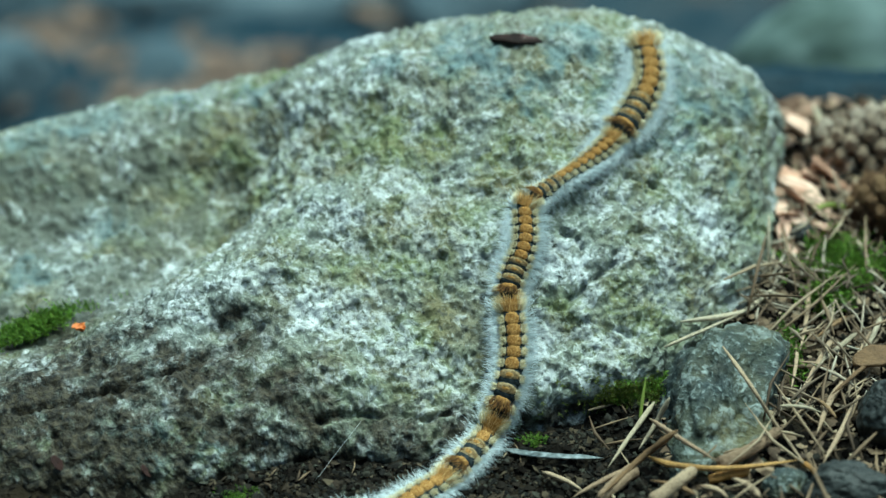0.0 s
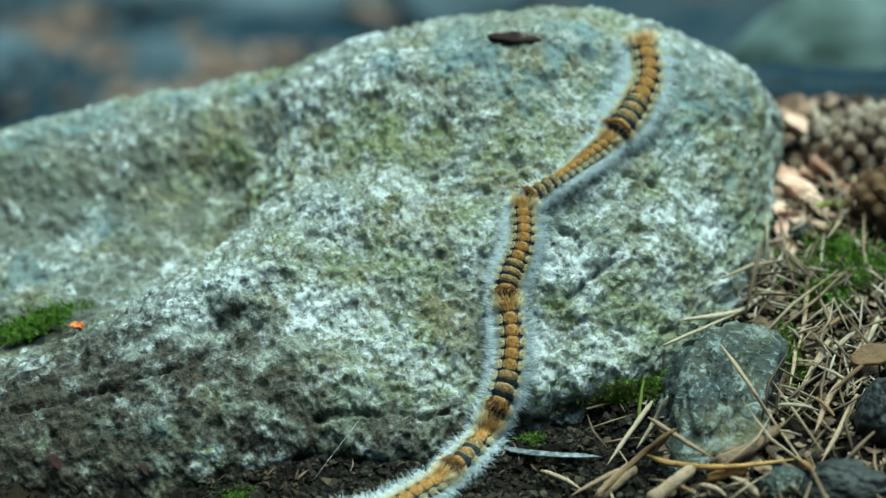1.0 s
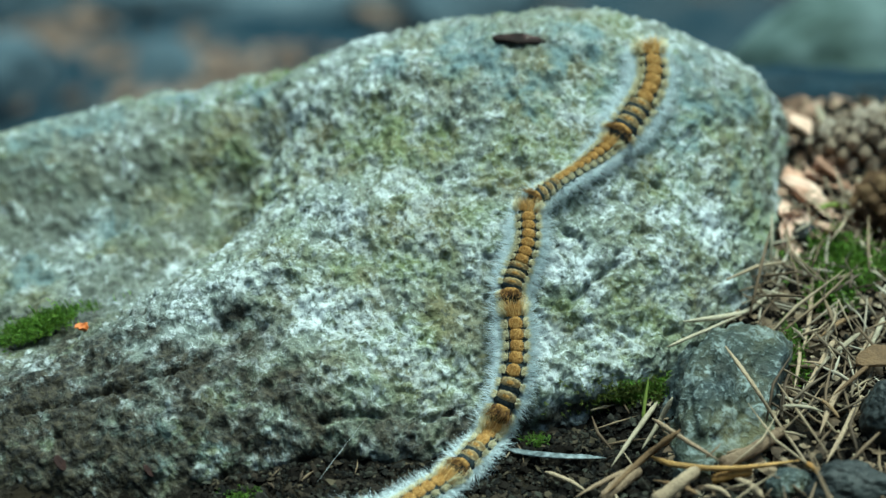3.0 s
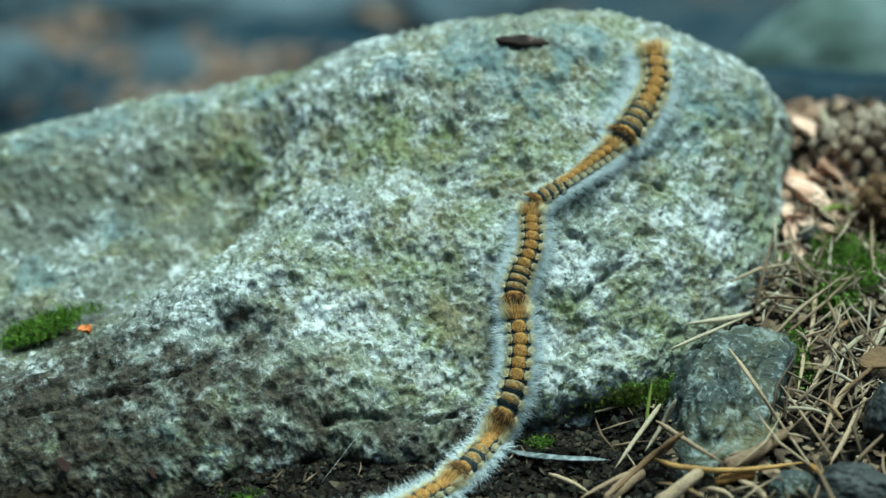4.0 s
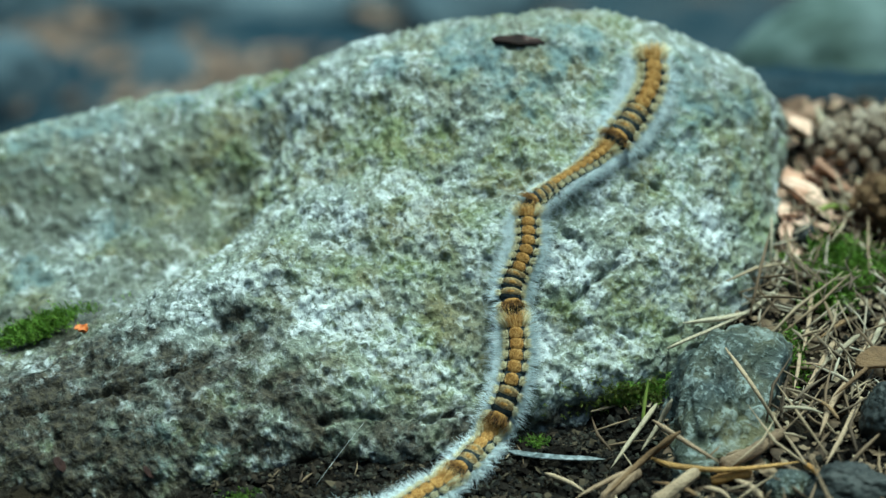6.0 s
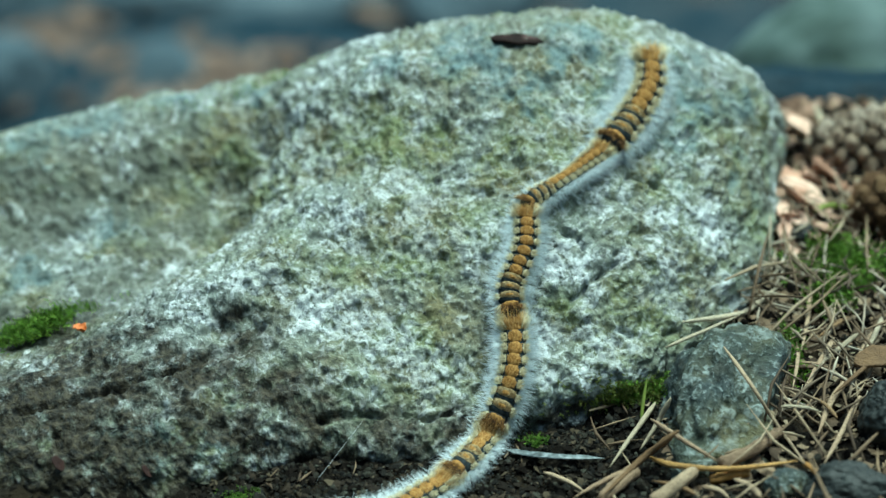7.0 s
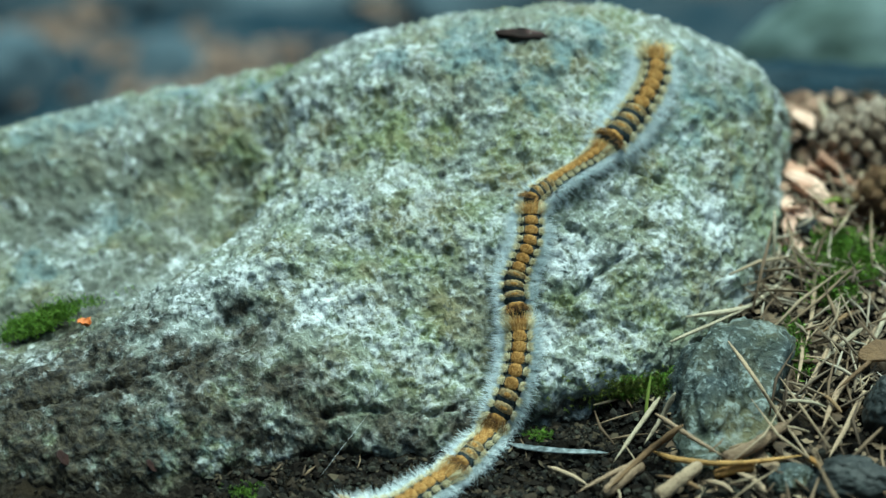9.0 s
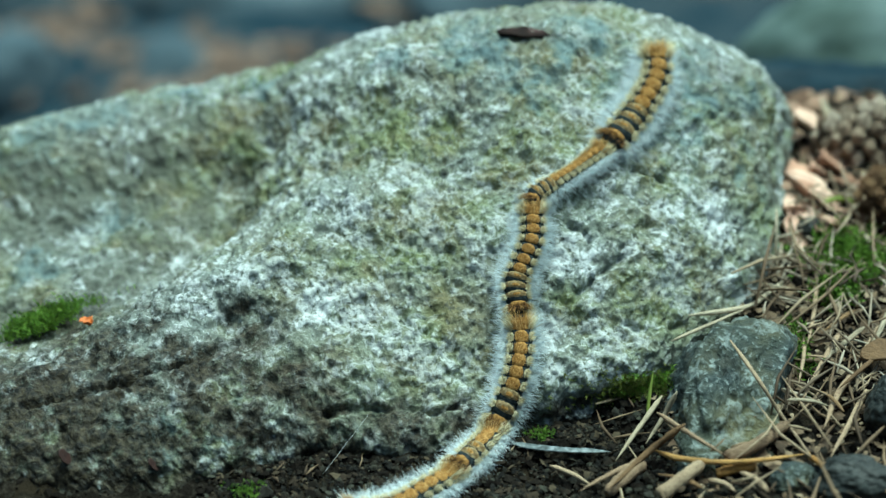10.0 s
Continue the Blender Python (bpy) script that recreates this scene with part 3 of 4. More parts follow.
# seconds and, for each meeting of head and tail, metres along the trail
CRAWL_T = [0, 1, 2.5, 4, 5, 7, 8, 9, 10]
CRAWL = [
    [0.0076, 0.0085, 0.0105, 0.0107, 0.0114, 0.0131, 0.0140, 0.0143, 0.0145],
    [0.0498, 0.0514, 0.0528, 0.0532, 0.0539, 0.0562, 0.0578, 0.0590, 0.0596],
    [0.0879, 0.0885, 0.0894, 0.0898, 0.0899, 0.0909, 0.0915, 0.0919, 0.0922],
    [0.1210, 0.1216, 0.1221, 0.1229, 0.1239, 0.1268, 0.1280, 0.1285, 0.1289],
    [0.1567, 0.1576, 0.1590, 0.1598, 0.1598, 0.1618, 0.1626, 0.1636, 0.1644],
    [0.1861, 0.1863, 0.1865, 0.1868, 0.1868, 0.1872, 0.1873, 0.1874, 0.1876],
    [0.2261, 0.2263, 0.2265, 0.2268, 0.2268, 0.2272, 0.2273, 0.2274, 0.2276],
]
RINGS = [10, 13, 11, 9, 6, 10]     # body rings that show on each
GIRTH = [1.24, 0.90, 0.98, 1.0, 0.93, 0.93]     # how stout each one is
crawlers = []


def make_caterpillars():
    rng = random.Random(5)
    sets = {k: [segment_set(k, rng) for _ in range(2 if k in ("tail", "head") else 3)] for k in ("tail", "middle", "front", "head")}
    head = head_mesh()
    labels = {"back_patch": "orange velvety patch", "back_hairs": "short ochre hairs", "flank_tuft": "cream tuft", "pale_band": "dull ochre band", "pale_patch": "cream patch", "side_hairs": "long white hairs",
              "body_segment": "dark grey body ring"}
    for c in range(len(CRAWL) - 1):
        ob = tagged(new("caterpillar"), "hairy caterpillar, ochre back, white side hairs, nose to tail in line", "caterpillar",
                    "procession of caterpillars")
        rings = []
        for i in range(RINGS[c]):
            kind = "tail" if i == 0 else "head" if i == RINGS[c] - 1 else "front" if i >= RINGS[c] - (4 if RINGS[c] > 9 else 3) else "middle"
            meshes = rng.choice(sets[kind])
            body = part("body_segment", meshes[0][1], ob, labels["body_segment"])
            for nm, me in meshes[1:]:
                part(nm, me, body, labels[nm])
            body.scale = (GIRTH[c], (CRAWL[c + 1][4] - CRAWL[c][4]) / RINGS[c] / 0.0031, GIRTH[c])
            rings.append(body)
        rings.append(part("head", head, ob, "dark shiny head capsule"))
        crawlers.append((c, ob, rings))


make_caterpillars()


# ---------------------------------------------------------------- litter materials
STRAW = dry_stem("dry_needle_straw", (0.126, 0.079, 0.048), (0.286, 0.197, 0.121), (0.435, 0.326, 0.210), 0.75)
PALE = dry_stem("bleached_straw", (0.217, 0.174, 0.115), (0.366, 0.304, 0.210), (0.527, 0.450, 0.325), 0.75)
GOLD = dry_stem("golden_straw", (0.276, 0.136, 0.034), (0.445, 0.242, 0.067), (0.551, 0.339, 0.126), 0.55)
BROWN = dry_stem("brown_straw", (0.085, 0.049, 0.024), (0.180, 0.107, 0.050), (0.286, 0.184, 0.092), 0.75)
MIXED = simple("mixed_straw", [(0.05, (0.032, 0.021, 0.013)), (0.4, (0.106, 0.068, 0.038)), (0.7, (0.223, 0.155, 0.092)), (0.95, (0.403, 0.320, 0.210))], 260, 0.75, 0.3, by="island")
PALE_MIX = simple("pale_mixed_straw", [(0.05, (0.07, 0.05, 0.035)), (0.4, (0.18, 0.135, 0.09)), (0.7, (0.31, 0.25, 0.18)), (0.95, (0.46, 0.41, 0.32))], 260, 0.8, 0.2, by="island")
CRUMB = simple("soil_crumbs", [(0.05, (0.008, 0.007, 0.006)), (0.5, (0.010, 0.008, 0.0065)), (0.8, (0.022, 0.019, 0.015)), (0.98, (0.07, 0.07, 0.06))], 500, 1.0, 0.04, 0.0004, by="island")
LUMP = simple("dark_soil_lump", [(0.05, (0.004, 0.0035, 0.003)), (0.5, (0.010, 0.009, 0.007)), (0.75, (0.028, 0.025, 0.018)), (0.90, (0.06, 0.06, 0.045)), (0.98, (0.15, 0.16, 0.14))], 420, 0.8, 0.15, 0.0008, by="island")
MOSS = simple("green_moss", [(0.1, (0.08, 0.15, 0.015)), (0.5, (0.23, 0.41, 0.045)), (0.9, (0.40, 0.58, 0.10))], 300, 0.6, 0.3, by="island")
DULL_MOSS = simple("olive_moss", [(0.1, (0.07, 0.085, 0.015)), (0.5, (0.17, 0.22, 0.035)), (0.9, (0.32, 0.33, 0.08))], 300, 0.7, 0.3, by="island")
LEAF = simple("dry_leaf", [(0.25, (0.28, 0.15, 0.095)), (0.5, (0.58, 0.34, 0.24)), (0.75, (0.74, 0.52, 0.40))], 120, 0.75, 0.25, 0.0004, by="random")
BROWN_LEAF = simple("brown_leaf", [(0.1, (0.07, 0.05, 0.04)), (0.5, (0.15, 0.10, 0.075)), (0.9, (0.24, 0.17, 0.13))], 60, 0.8, 0.2, by="island")
RUSSET = simple("russet_leaf", [(0.1, (0.12, 0.07, 0.045)), (0.5, (0.28, 0.165, 0.11)), (0.9, (0.42, 0.29, 0.21))], 60, 0.8, 0.2, by="island")
CONE = simple("weathered_cone", [(0.2, (0.22, 0.155, 0.105)), (0.5, (0.46, 0.34, 0.24)), (0.8, (0.66, 0.54, 0.42))], 220, 0.75, 0.25, 0.0006, by="random")
ROTTEN = simple("rotten_cone", [(0.2, (0.07, 0.038, 0.020)), (0.5, (0.20, 0.11, 0.055)), (0.8, (0.36, 0.22, 0.11))], 400, 0.85, 0.2, 0.0010, by="random")
CONE_DARK = simple("cone_core", [(0.3, (0.02, 0.014, 0.01)), (0.7, (0.07, 0.045, 0.03))], 300, 0.85, 0.2)
HUMUS = simple("brown_humus", [(0.05, (0.008, 0.006, 0.004)), (0.5, (0.028, 0.020, 0.013)), (0.85, (0.075, 0.058, 0.036)), (0.98, (0.16, 0.15, 0.12))], 300, 0.85, 0.15, 0.0004, by="island")
BARK = simple("bark_flake", [(0.35, (0.012, 0.009, 0.008)), (0.55, (0.028, 0.018, 0.016)), (0.75, (0.17, 0.105, 0.10))], 160, 0.9, 0.08, 0.0005)
RED_FLAKE = simple("red_brown_flake", [(0.3, (0.015, 0.006, 0.005)), (0.7, (0.045, 0.018, 0.013))], 400, 0.7, 0.3)
SCRAP = simple("orange_scrap", [(0.3, (0.40, 0.09, 0.02)), (0.7, (0.62, 0.22, 0.05))], 500, 0.6, 0.3)
BLADE = simple("silvery_dead_blade", [(0.35, (0.04, 0.045, 0.045)), (0.5, (0.12, 0.14, 0.145)), (0.65, (0.27, 0.295, 0.31))], 420, 0.45, 0.4, 0.0003)
SILK = simple("silk_thread", [(0.3, (0.6, 0.6, 0.6)), (0.7, (0.8, 0.8, 0.8))], 300, 0.4, 0.5)
DARK_STONE = simple("dark_stone", [(0.35, (0.006, 0.007, 0.006)), (0.55, (0.016, 0.018, 0.016)), (0.75, (0.05, 0.055, 0.05))], 240, 0.6, 0.4, 0.0008)
FAR_STONE = simple("far_blue_stone", [(0.3, (0.03, 0.045, 0.058)), (0.55, (0.065, 0.092, 0.112)), (0.75, (0.12, 0.15, 0.17))], 22, 0.8, 0.3, 0.003)
FAR_GREEN = simple("far_green_stone", [(0.3, (0.028, 0.046, 0.034)), (0.5, (0.064, 0.092, 0.082)), (0.7, (0.13, 0.17, 0.165))], 26, 0.8, 0.3, 0.003)

# ---------------------------------------------------------------- stones


def stone(name, at, radii, turn, material, label, seed, rough=0.16, tilt=0.0, cuts=7, flat=0.84, group="", category="stone", flats=()):
    """A rounded stone with a few worn flats, partly sunk in the ground."""
    rng = np.random.RandomState(seed)
    nu, nv = 120, 72
    a, e = np.meshgrid(np.linspace(0, 2 * np.pi, nu, endpoint=False), np.linspace(1.5, -1.5, nv))
    d = np.stack([np.cos(e) * np.cos(a), np.cos(e) * np.sin(a), np.sin(e)], -1)
    r = np.ones(a.shape)
    for _ in range(cuts):
        n = rng.normal(size=3)
        n /= np.linalg.norm(n)
        c = np.maximum((d * n).sum(-1), 1e-3)
        r = -0.06 * np.log(np.exp(-r / 0.06) + np.exp(-np.minimum(rng.uniform(flat - 0.14, flat + 0.08) / c, 3) / 0.06))
    for n, far in flats:
        c = np.maximum(d @ np.array(Vector(n).normalized()), 1e-3)
        r = -0.03 * np.log(np.exp(-r / 0.03) + np.exp(-np.minimum(far / c, 3) / 0.03))
    r = r + rough * (0.5 * fbm(d, 1.7, 3, 0.5, seed) + 0.28 * fbm(d, 6, 3, 0.55, seed + 5) + 0.10 * fbm(d, 17, 2, 0.6, seed + 9))
    v = d * r[..., None] * np.array(radii)
    m = pose(0, 0, 0, tilt, 0, turn)
    verts = np.vstack([v.reshape(-1, 3), v[0].mean(0)[None], v[-1].mean(0)[None]])
    faces = grid_faces(nu, nv, True)[:, ::-1].tolist()
    faces += [(i, (i + 1) % nu, nu * nv) for i in range(nu)]
    faces += [((nv - 1) * nu + (i + 1) % nu, (nv - 1) * nu + i, nu * nv + 1) for i in range(nu)]
    ob = new(name, mesh_from(name, verts, faces, material))
    ob.matrix_basis = Matrix.Translation(at) @ m
    return tagged(ob, label, category, group)


stone("stone", (0.0825, 0.5030, 0.004), (0.024, 0.042, 0.026), -14, SLATE, "blue-grey speckled stone beside the boulder, strewn with needles", 21, 0.16, 0, 3, 0.86,
      flats=(((0.1, -0.45, 0.9), 0.62), ((1, -0.1, 0.25), 0.78), ((-0.9, -0.35, 0.45), 0.66), ((0.1, 0.95, 0.3), 0.72), ((0.3, -0.9, 0.3), 0.80), ((-0.5, 0.6, 0.6), 0.78)))
stone("stone", (0.1290, 0.484, 0.019), (0.0095, 0.010, 0.011), 30, DARK_STONE, "small dark rounded stone in the litter", 22)
stone("stone", (0.097, 0.461, 0.0115), (0.0075, 0.006, 0.0045), 10, SLATE, "small blue-grey pebble among dry needles", 23)
stone("stone", (0.1140, 0.4570, 0.012), (0.016, 0.0085, 0.0085), -10, DARK_STONE, "dark grey stone at the edge of the litter", 24)
stone("stone", (0.120, 0.5895, 0.0145), (0.005, 0.005, 0.004), 0, DARK_STONE, "small black stone beside the moss", 25)
stone("boulder", (0.222, 0.900, -0.118), (0.098, 0.072, 0.080), 12, FAR_GREEN, "large mossy grey-green boulder behind the litter", 35, 0.06, cuts=1, flat=0.95, category="rock")
for i, (x, y, z, rx, ry, rz) in enumerate(((-0.205, 1.84, -0.49, 0.15, 0.07, 0.05), (-0.405, 1.66, -0.49, 0.06, 0.06, 0.05), (-0.43, 1.86, -0.49, 0.10, 0.07, 0.05),
                                           (0.03, 1.86, -0.49, 0.10, 0.07, 0.05), (-0.26, 1.70, -0.50, 0.05, 0.04, 0.035))):
    stone("boulder", (x, y, z), (rx, ry, rz), 25 * i, FAR_STONE, "blue-grey rounded boulder on the ground far behind", 40 + i, 0.1, category="rock", group="boulders in the distance")

# ---------------------------------------------------------------- needles, twigs, blade


def tube(name, pts, radius, material, sides=8, taper=0.5, groove=0.25, seed=0, flat=1.0, blunt=0.3):
    """A tapered strand through a few points in metres."""
    rng = random.Random(seed)
    c = spline(np.array(pts, float), 8)
    n = len(c)
    V = []
    for i in range(n):
        u = i / (n - 1)
        t = Vector(c[min(i + 1, n - 1)] - c[max(i - 1, 0)]).normalized()
        s1 = t.cross(Vector((0, 0, 1)))
        s1 = s1.normalized() if s1.length > 1e-6 else t.orthogonal()
        s2 = s1.cross(t)
        k = radius * (1 - taper * u ** 2) * min(1.0, blunt + 5 * u, blunt - 0.15 + 4 * (1 - u)) * rng.uniform(0.93, 1.07)
        for q in range(sides):
            an = 2 * math.pi * q / sides
            w = k * (1 - groove * (q == 2)) * (1 + 0.22 * noise.noise((3 * math.cos(an), 3 * math.sin(an) + seed * 1.7, u * 6)))
            V.append(Vector(c[i]) + s1 * math.cos(an) * w + s2 * math.sin(an) * w * flat)
    V += [Vector(c[0]), Vector(c[-1])]
    Fc = [tuple(f) for f in grid_faces(sides, n, True).tolist()]
    Fc += [((i + 1) % sides, i, n * sides) for i in range(sides)]
    Fc += [((n - 1) * sides + i, (n - 1) * sides + (i + 1) % sides, n * sides + 1) for i in range(sides)]
    return mesh_from(name, [tuple(v) for v in V], Fc, material)


NEEDLE_TEXT = {"dry_needle_straw": "dry tan pine needle lying on the litter", "bleached_straw": "bleached pale pine needle on the litter",
               "golden_straw": "golden brown dry pine needle on the litter", "brown_straw": "dark brown dead pine needle on the litter"}
needle_count = [0]


def needle(radius, material, *pts):
    """A needle or, where it is thick, a twig: radius and points in millimetres."""
    needle_count[0] += 1
    pts = [tuple(v / 1000 for v in p) for p in pts]
    if len(pts) == 2:
        mid = [(a + b) / 2 for a, b in zip(*pts)]
        pts = [pts[0], (mid[0] + 0.0006, mid[1], mid[2] + 0.0008), pts[1]]
    twig = radius > 1.4
    ob = new("twig" if twig else "pine_needle", tube("twig" if twig else "pine_needle", pts, radius / 1000, material, 14 if twig else 7, 0.25 if twig else 0.5, 0.1 if twig else 0.3, needle_count[0], 1.0, 0.85 if twig else 0.3))
    return tagged(ob, "short dry tan twig lying among needles" if twig else NEEDLE_TEXT[material.name], "twig" if twig else "pine needle",
                  "" if twig else "pine needles on the litter")


needle(0.96, PALE, (72.8, 528.8, 21.4), (92.0, 541.9, 15.6), (100.0, 549.6, 15.5), (112.2, 564.3, 16.3))
needle(0.61, PALE, (67.3, 521.9, 16.7), (81.9, 531.7, 17.1), (92.5, 541.0, 15.9))
needle(0.45, PALE, (97.8, 552.3, 18.0), (106.3, 550.9, 16.8), (116.9, 549.4, 14.2))
needle(0.83, STRAW, (117.5, 562.2, 16.0), (113.4, 539.8, 16.0), (107.9, 518.4, 17.0))
needle(0.68, STRAW, (82.8, 508.0, 26.6), (89.3, 490.5, 24.5), (97.1, 485.1, 14.1), (104.4, 460.0, 14.3))
needle(1.95, STRAW, (78.2, 468.9, 13.0), (88.0, 474.1, 14.4), (97.7, 483.5, 14.2))
needle(0.99, GOLD, (58.9, 478.3, 8.6), (65.3, 470.8, 11.5), (76.2, 465.6, 14.2), (89.3, 465.8, 15.0), (101.6, 466.6, 16.6))
needle(0.84, STRAW, (60.6, 491.9, 12.0), (68.2, 472.1, 19.0), (77.6, 465.4, 16.5))
needle(1.06, BROWN, (66.8, 475.9, 19.8), (56.2, 475.9, 9.0), (44.0, 461.4, 7.0))
needle(0.85, PALE, (63.3, 504.8, 8.5), (55.9, 492.0, 7.0), (47.7, 477.2, 5.5))
needle(0.83, PALE, (66.2, 493.3, 18.6), (62.4, 492.2, 9.9), (56.9, 483.3, 7.2))
needle(0.82, STRAW, (28.8, 478.3, 3.0), (35.2, 474.2, 3.1), (40.2, 468.8, 3.5))
needle(2.08, STRAW, (58.5, 457.3, 8.5), (71.2, 466.2, 13.3))
needle(2.30, STRAW, (55.0, 475.8, 5.8), (44.3, 464.1, 4.0))
needle(0.97, STRAW, (119.7, 528.3, 16.0), (112.3, 512.9, 16.0), (101.2, 489.3, 15.6))
needle(0.89, PALE, (127.0, 528.9, 17.0), (112.0, 511.5, 17.0))
needle(0.53, STRAW, (131.3, 529.6, 17.0), (122.3, 512.4, 17.0))
needle(1.12, STRAW, (120.0, 505.9, 16.0), (113.7, 495.4, 16.0), (107.1, 478.8, 16.0))
needle(0.94, STRAW, (122.5, 497.9, 16.0), (114.9, 481.4, 16.0), (106.7, 465.1, 15.9))
needle(0.74, PALE, (97.0, 485.0, 21.6), (109.8, 486.9, 18.0))
needle(0.98, GOLD, (100.9, 466.6, 15.6), (104.7, 457.6, 15.9))
needle(1.46, GOLD, (75.3, 465.3, 10.2), (86.4, 466.0, 12.5))
needle(0.85, PALE, (136.3, 583.3, 17.0), (137.6, 571.2, 17.0), (139.0, 556.7, 17.0))
needle(0.55, PALE, (105.1, 575.6, 31.0), (104.6, 568.8, 24.9), (104.6, 564.7, 15.7))
needle(0.97, STRAW, (72.5, 462.2, 10.6), (79.5, 454.8, 12.1))
needle(0.72, BROWN, (126.1, 539.8, 16.0), (113.7, 527.3, 16.0))
needle(0.90, PALE, (136.7, 539.8, 16.0), (125.5, 515.3, 16.0))
needle(0.67, BROWN, (113.8, 485.5, 17.0), (107.3, 496.6, 17.0))
needle(1.12, STRAW, (88.1, 454.4, 12.8), (80.8, 465.1, 11.4))
needle(0.71, STRAW, (108.8, 528.8, 15.0), (102.5, 498.5, 17.6))
needle(0.78, BROWN, (128.2, 512.5, 18.0), (113.6, 495.2, 18.0))
needle(0.82, STRAW, (53.0, 475.3, 6.4), (36.3, 464.6, 4.2))
needle(0.72, BROWN, (70.5, 457.8, 11.1), (58.8, 467.4, 8.5))
needle(0.55, PALE, (131.9, 552.5, 15.0), (117.6, 541.3, 15.0))
needle(0.52, STRAW, (116.6, 512.3, 15.0), (106.5, 514.0, 16.9))

blade = new("dead_grass_blade", tube("dead_grass_blade", [(0.0182, 0.4898, 0.0024), (0.0243, 0.4878, 0.0025), (0.0331, 0.4837, 0.0046), (0.0405, 0.4832, 0.0046), (0.0468, 0.4830, 0.0044)], 0.0014, BLADE, 8, 0.4, 0.5, 3, 0.25))
tagged(blade, "flat silvery dead grass blade on dark soil", "grass blade")
thread = new("silk_thread", tube("silk_thread", [(-0.0239, 0.4900, 0.0125), (-0.031, 0.4815, 0.0072), (-0.0375, 0.4735, 0.0022)], 0.00004, SILK, 5, 0.0, 0.0))
tagged(thread, "thin pale silk thread hanging off the boulder", "silk thread")
stalk = new("leaf_stalk", tube("leaf_stalk", [(0.1352, 0.6740, 0.0190), (0.1365, 0.655, 0.0185), (0.1355, 0.638, 0.0145)], 0.0012, PALE, 8, -0.3))
tagged(stalk, "pale dry leaf stalk leaning beside a cone", "stalk")
sprig = new("green_needle", tube("green_needle", [(0.124, 0.6035, 0.0155), (0.1305, 0.6055, 0.0172), (0.138, 0.6050, 0.0160)], 0.0010, DULL_MOSS, 8, 0.4))
tagged(sprig, "fresh green conifer needle below a cone", "pine needle")

sprout = new("grass_sprout", tube("grass_sprout", [(0.0585, 0.4985, 0.0060), (0.0595, 0.5030, 0.0120), (0.0605, 0.5065, 0.0165)], 0.0006, DULL_MOSS, 6, 0.6, 0.3, 4, 0.4))
tagged(sprout, "short green grass sprout beside dry straw", "grass blade")

# ---------------------------------------------------------------- leaves, chips, scraps


def leaf(name, at, size, rot, material, label, category, curl=0.3, thick=0.0003, seed=0, lobes=0.1):
    """A thin curled leaf or flake with an uneven edge and a rib."""
    rng = random.Random(seed)
    nu, nv = 13, 17
    ph = rng.uniform(0, 6)
    V = []
    for side in (1, -1):
        for j in range(nv):
            v = j / (nv - 1) * 2 - 1
            half = max(0.02, (1 - abs(v) ** 2.4)) ** 0.6 * (1 + lobes * math.sin(7 * v + ph))
            for i in range(nu):
                u = i / (nu - 1) * 2 - 1
                x, y = u * half * size[0], v * size[1]
                z = curl * size[0] * (u * u) * (0.7 + 0.5 * math.sin(2 * v + ph)) + 0.15 * size[1] * curl * math.sin(2.2 * v + ph) + 0.05 * size[0] * noise.noise((u * 2 + seed, v * 3, 0))
                V.append((x, y, z - 0.1 * size[0] * math.exp(-(u / 0.12) ** 2) + side * thick * (1 - 0.6 * abs(u))))
    top = grid_faces(nu, nv)
    faces = top.tolist() + (top[:, ::-1] + nu * nv).tolist()
    ring = [i for i in range(nu)] + [j * nu + nu - 1 for j in range(1, nv)] + [(nv - 1) * nu + i for i in range(nu - 2, -1, -1)] + [j * nu for j in range(nv - 2, 0, -1)]
    k = nu * nv
    faces += [(ring[(q + 1) % len(ring)], ring[q], ring[q] + k, ring[(q + 1) % len(ring)] + k) for q in range(len(ring))]
    ob = new(name, mesh_from(name, V, [tuple(f) for f in faces], material))
    ob.matrix_basis = pose(*at, *rot)
    return tagged(ob, label, category)


dry = "curled pinkish brown dry leaf between boulder and cone"
leaf("dry_leaf", (0.1225, 0.608, 0.0175), (0.0075, 0.011, 0), (20, 14, 65), LEAF, dry, "leaf", 0.35, seed=1)
leaf("dry_leaf", (0.1345, 0.628, 0.0165), (0.006, 0.010, 0), (25, -10, 110), LEAF, dry, "leaf", 0.4, seed=2)
leaf("dry_leaf", (0.1150, 0.596, 0.0160), (0.006, 0.010, 0), (18, 22, 20), LEAF, dry, "leaf", 0.4, seed=3)
leaf("dry_leaf", (0.1290, 0.655, 0.0170), (0.007, 0.009, 0), (35, 10, 80), LEAF, dry, "leaf", 0.3, seed=4)
leaf("dry_leaf", (0.1180, 0.630, 0.0150), (0.006, 0.009, 0), (15, 10, 40), LEAF, dry, "leaf", 0.3, seed=5)
leaf("dry_leaf", (0.1260, 0.590, 0.0150), (0.005, 0.008, 0), (15, -16, 130), LEAF, dry, "leaf", 0.3, seed=6)
leaf("dry_leaf", (0.1222, 0.6063, 0.0160), (0.0062, 0.0085, 0), (35, 10, 70), LEAF, dry, "leaf", 0.35, seed=21)
leaf("dry_leaf", (0.1292, 0.6285, 0.0137), (0.0050, 0.0080, 0), (30, -15, 120), LEAF, dry, "leaf", 0.35, seed=22)
leaf("dry_leaf", (0.1145, 0.5878, 0.0150), (0.0045, 0.0080, 0), (25, 20, 15), LEAF, dry, "leaf", 0.35, seed=23)
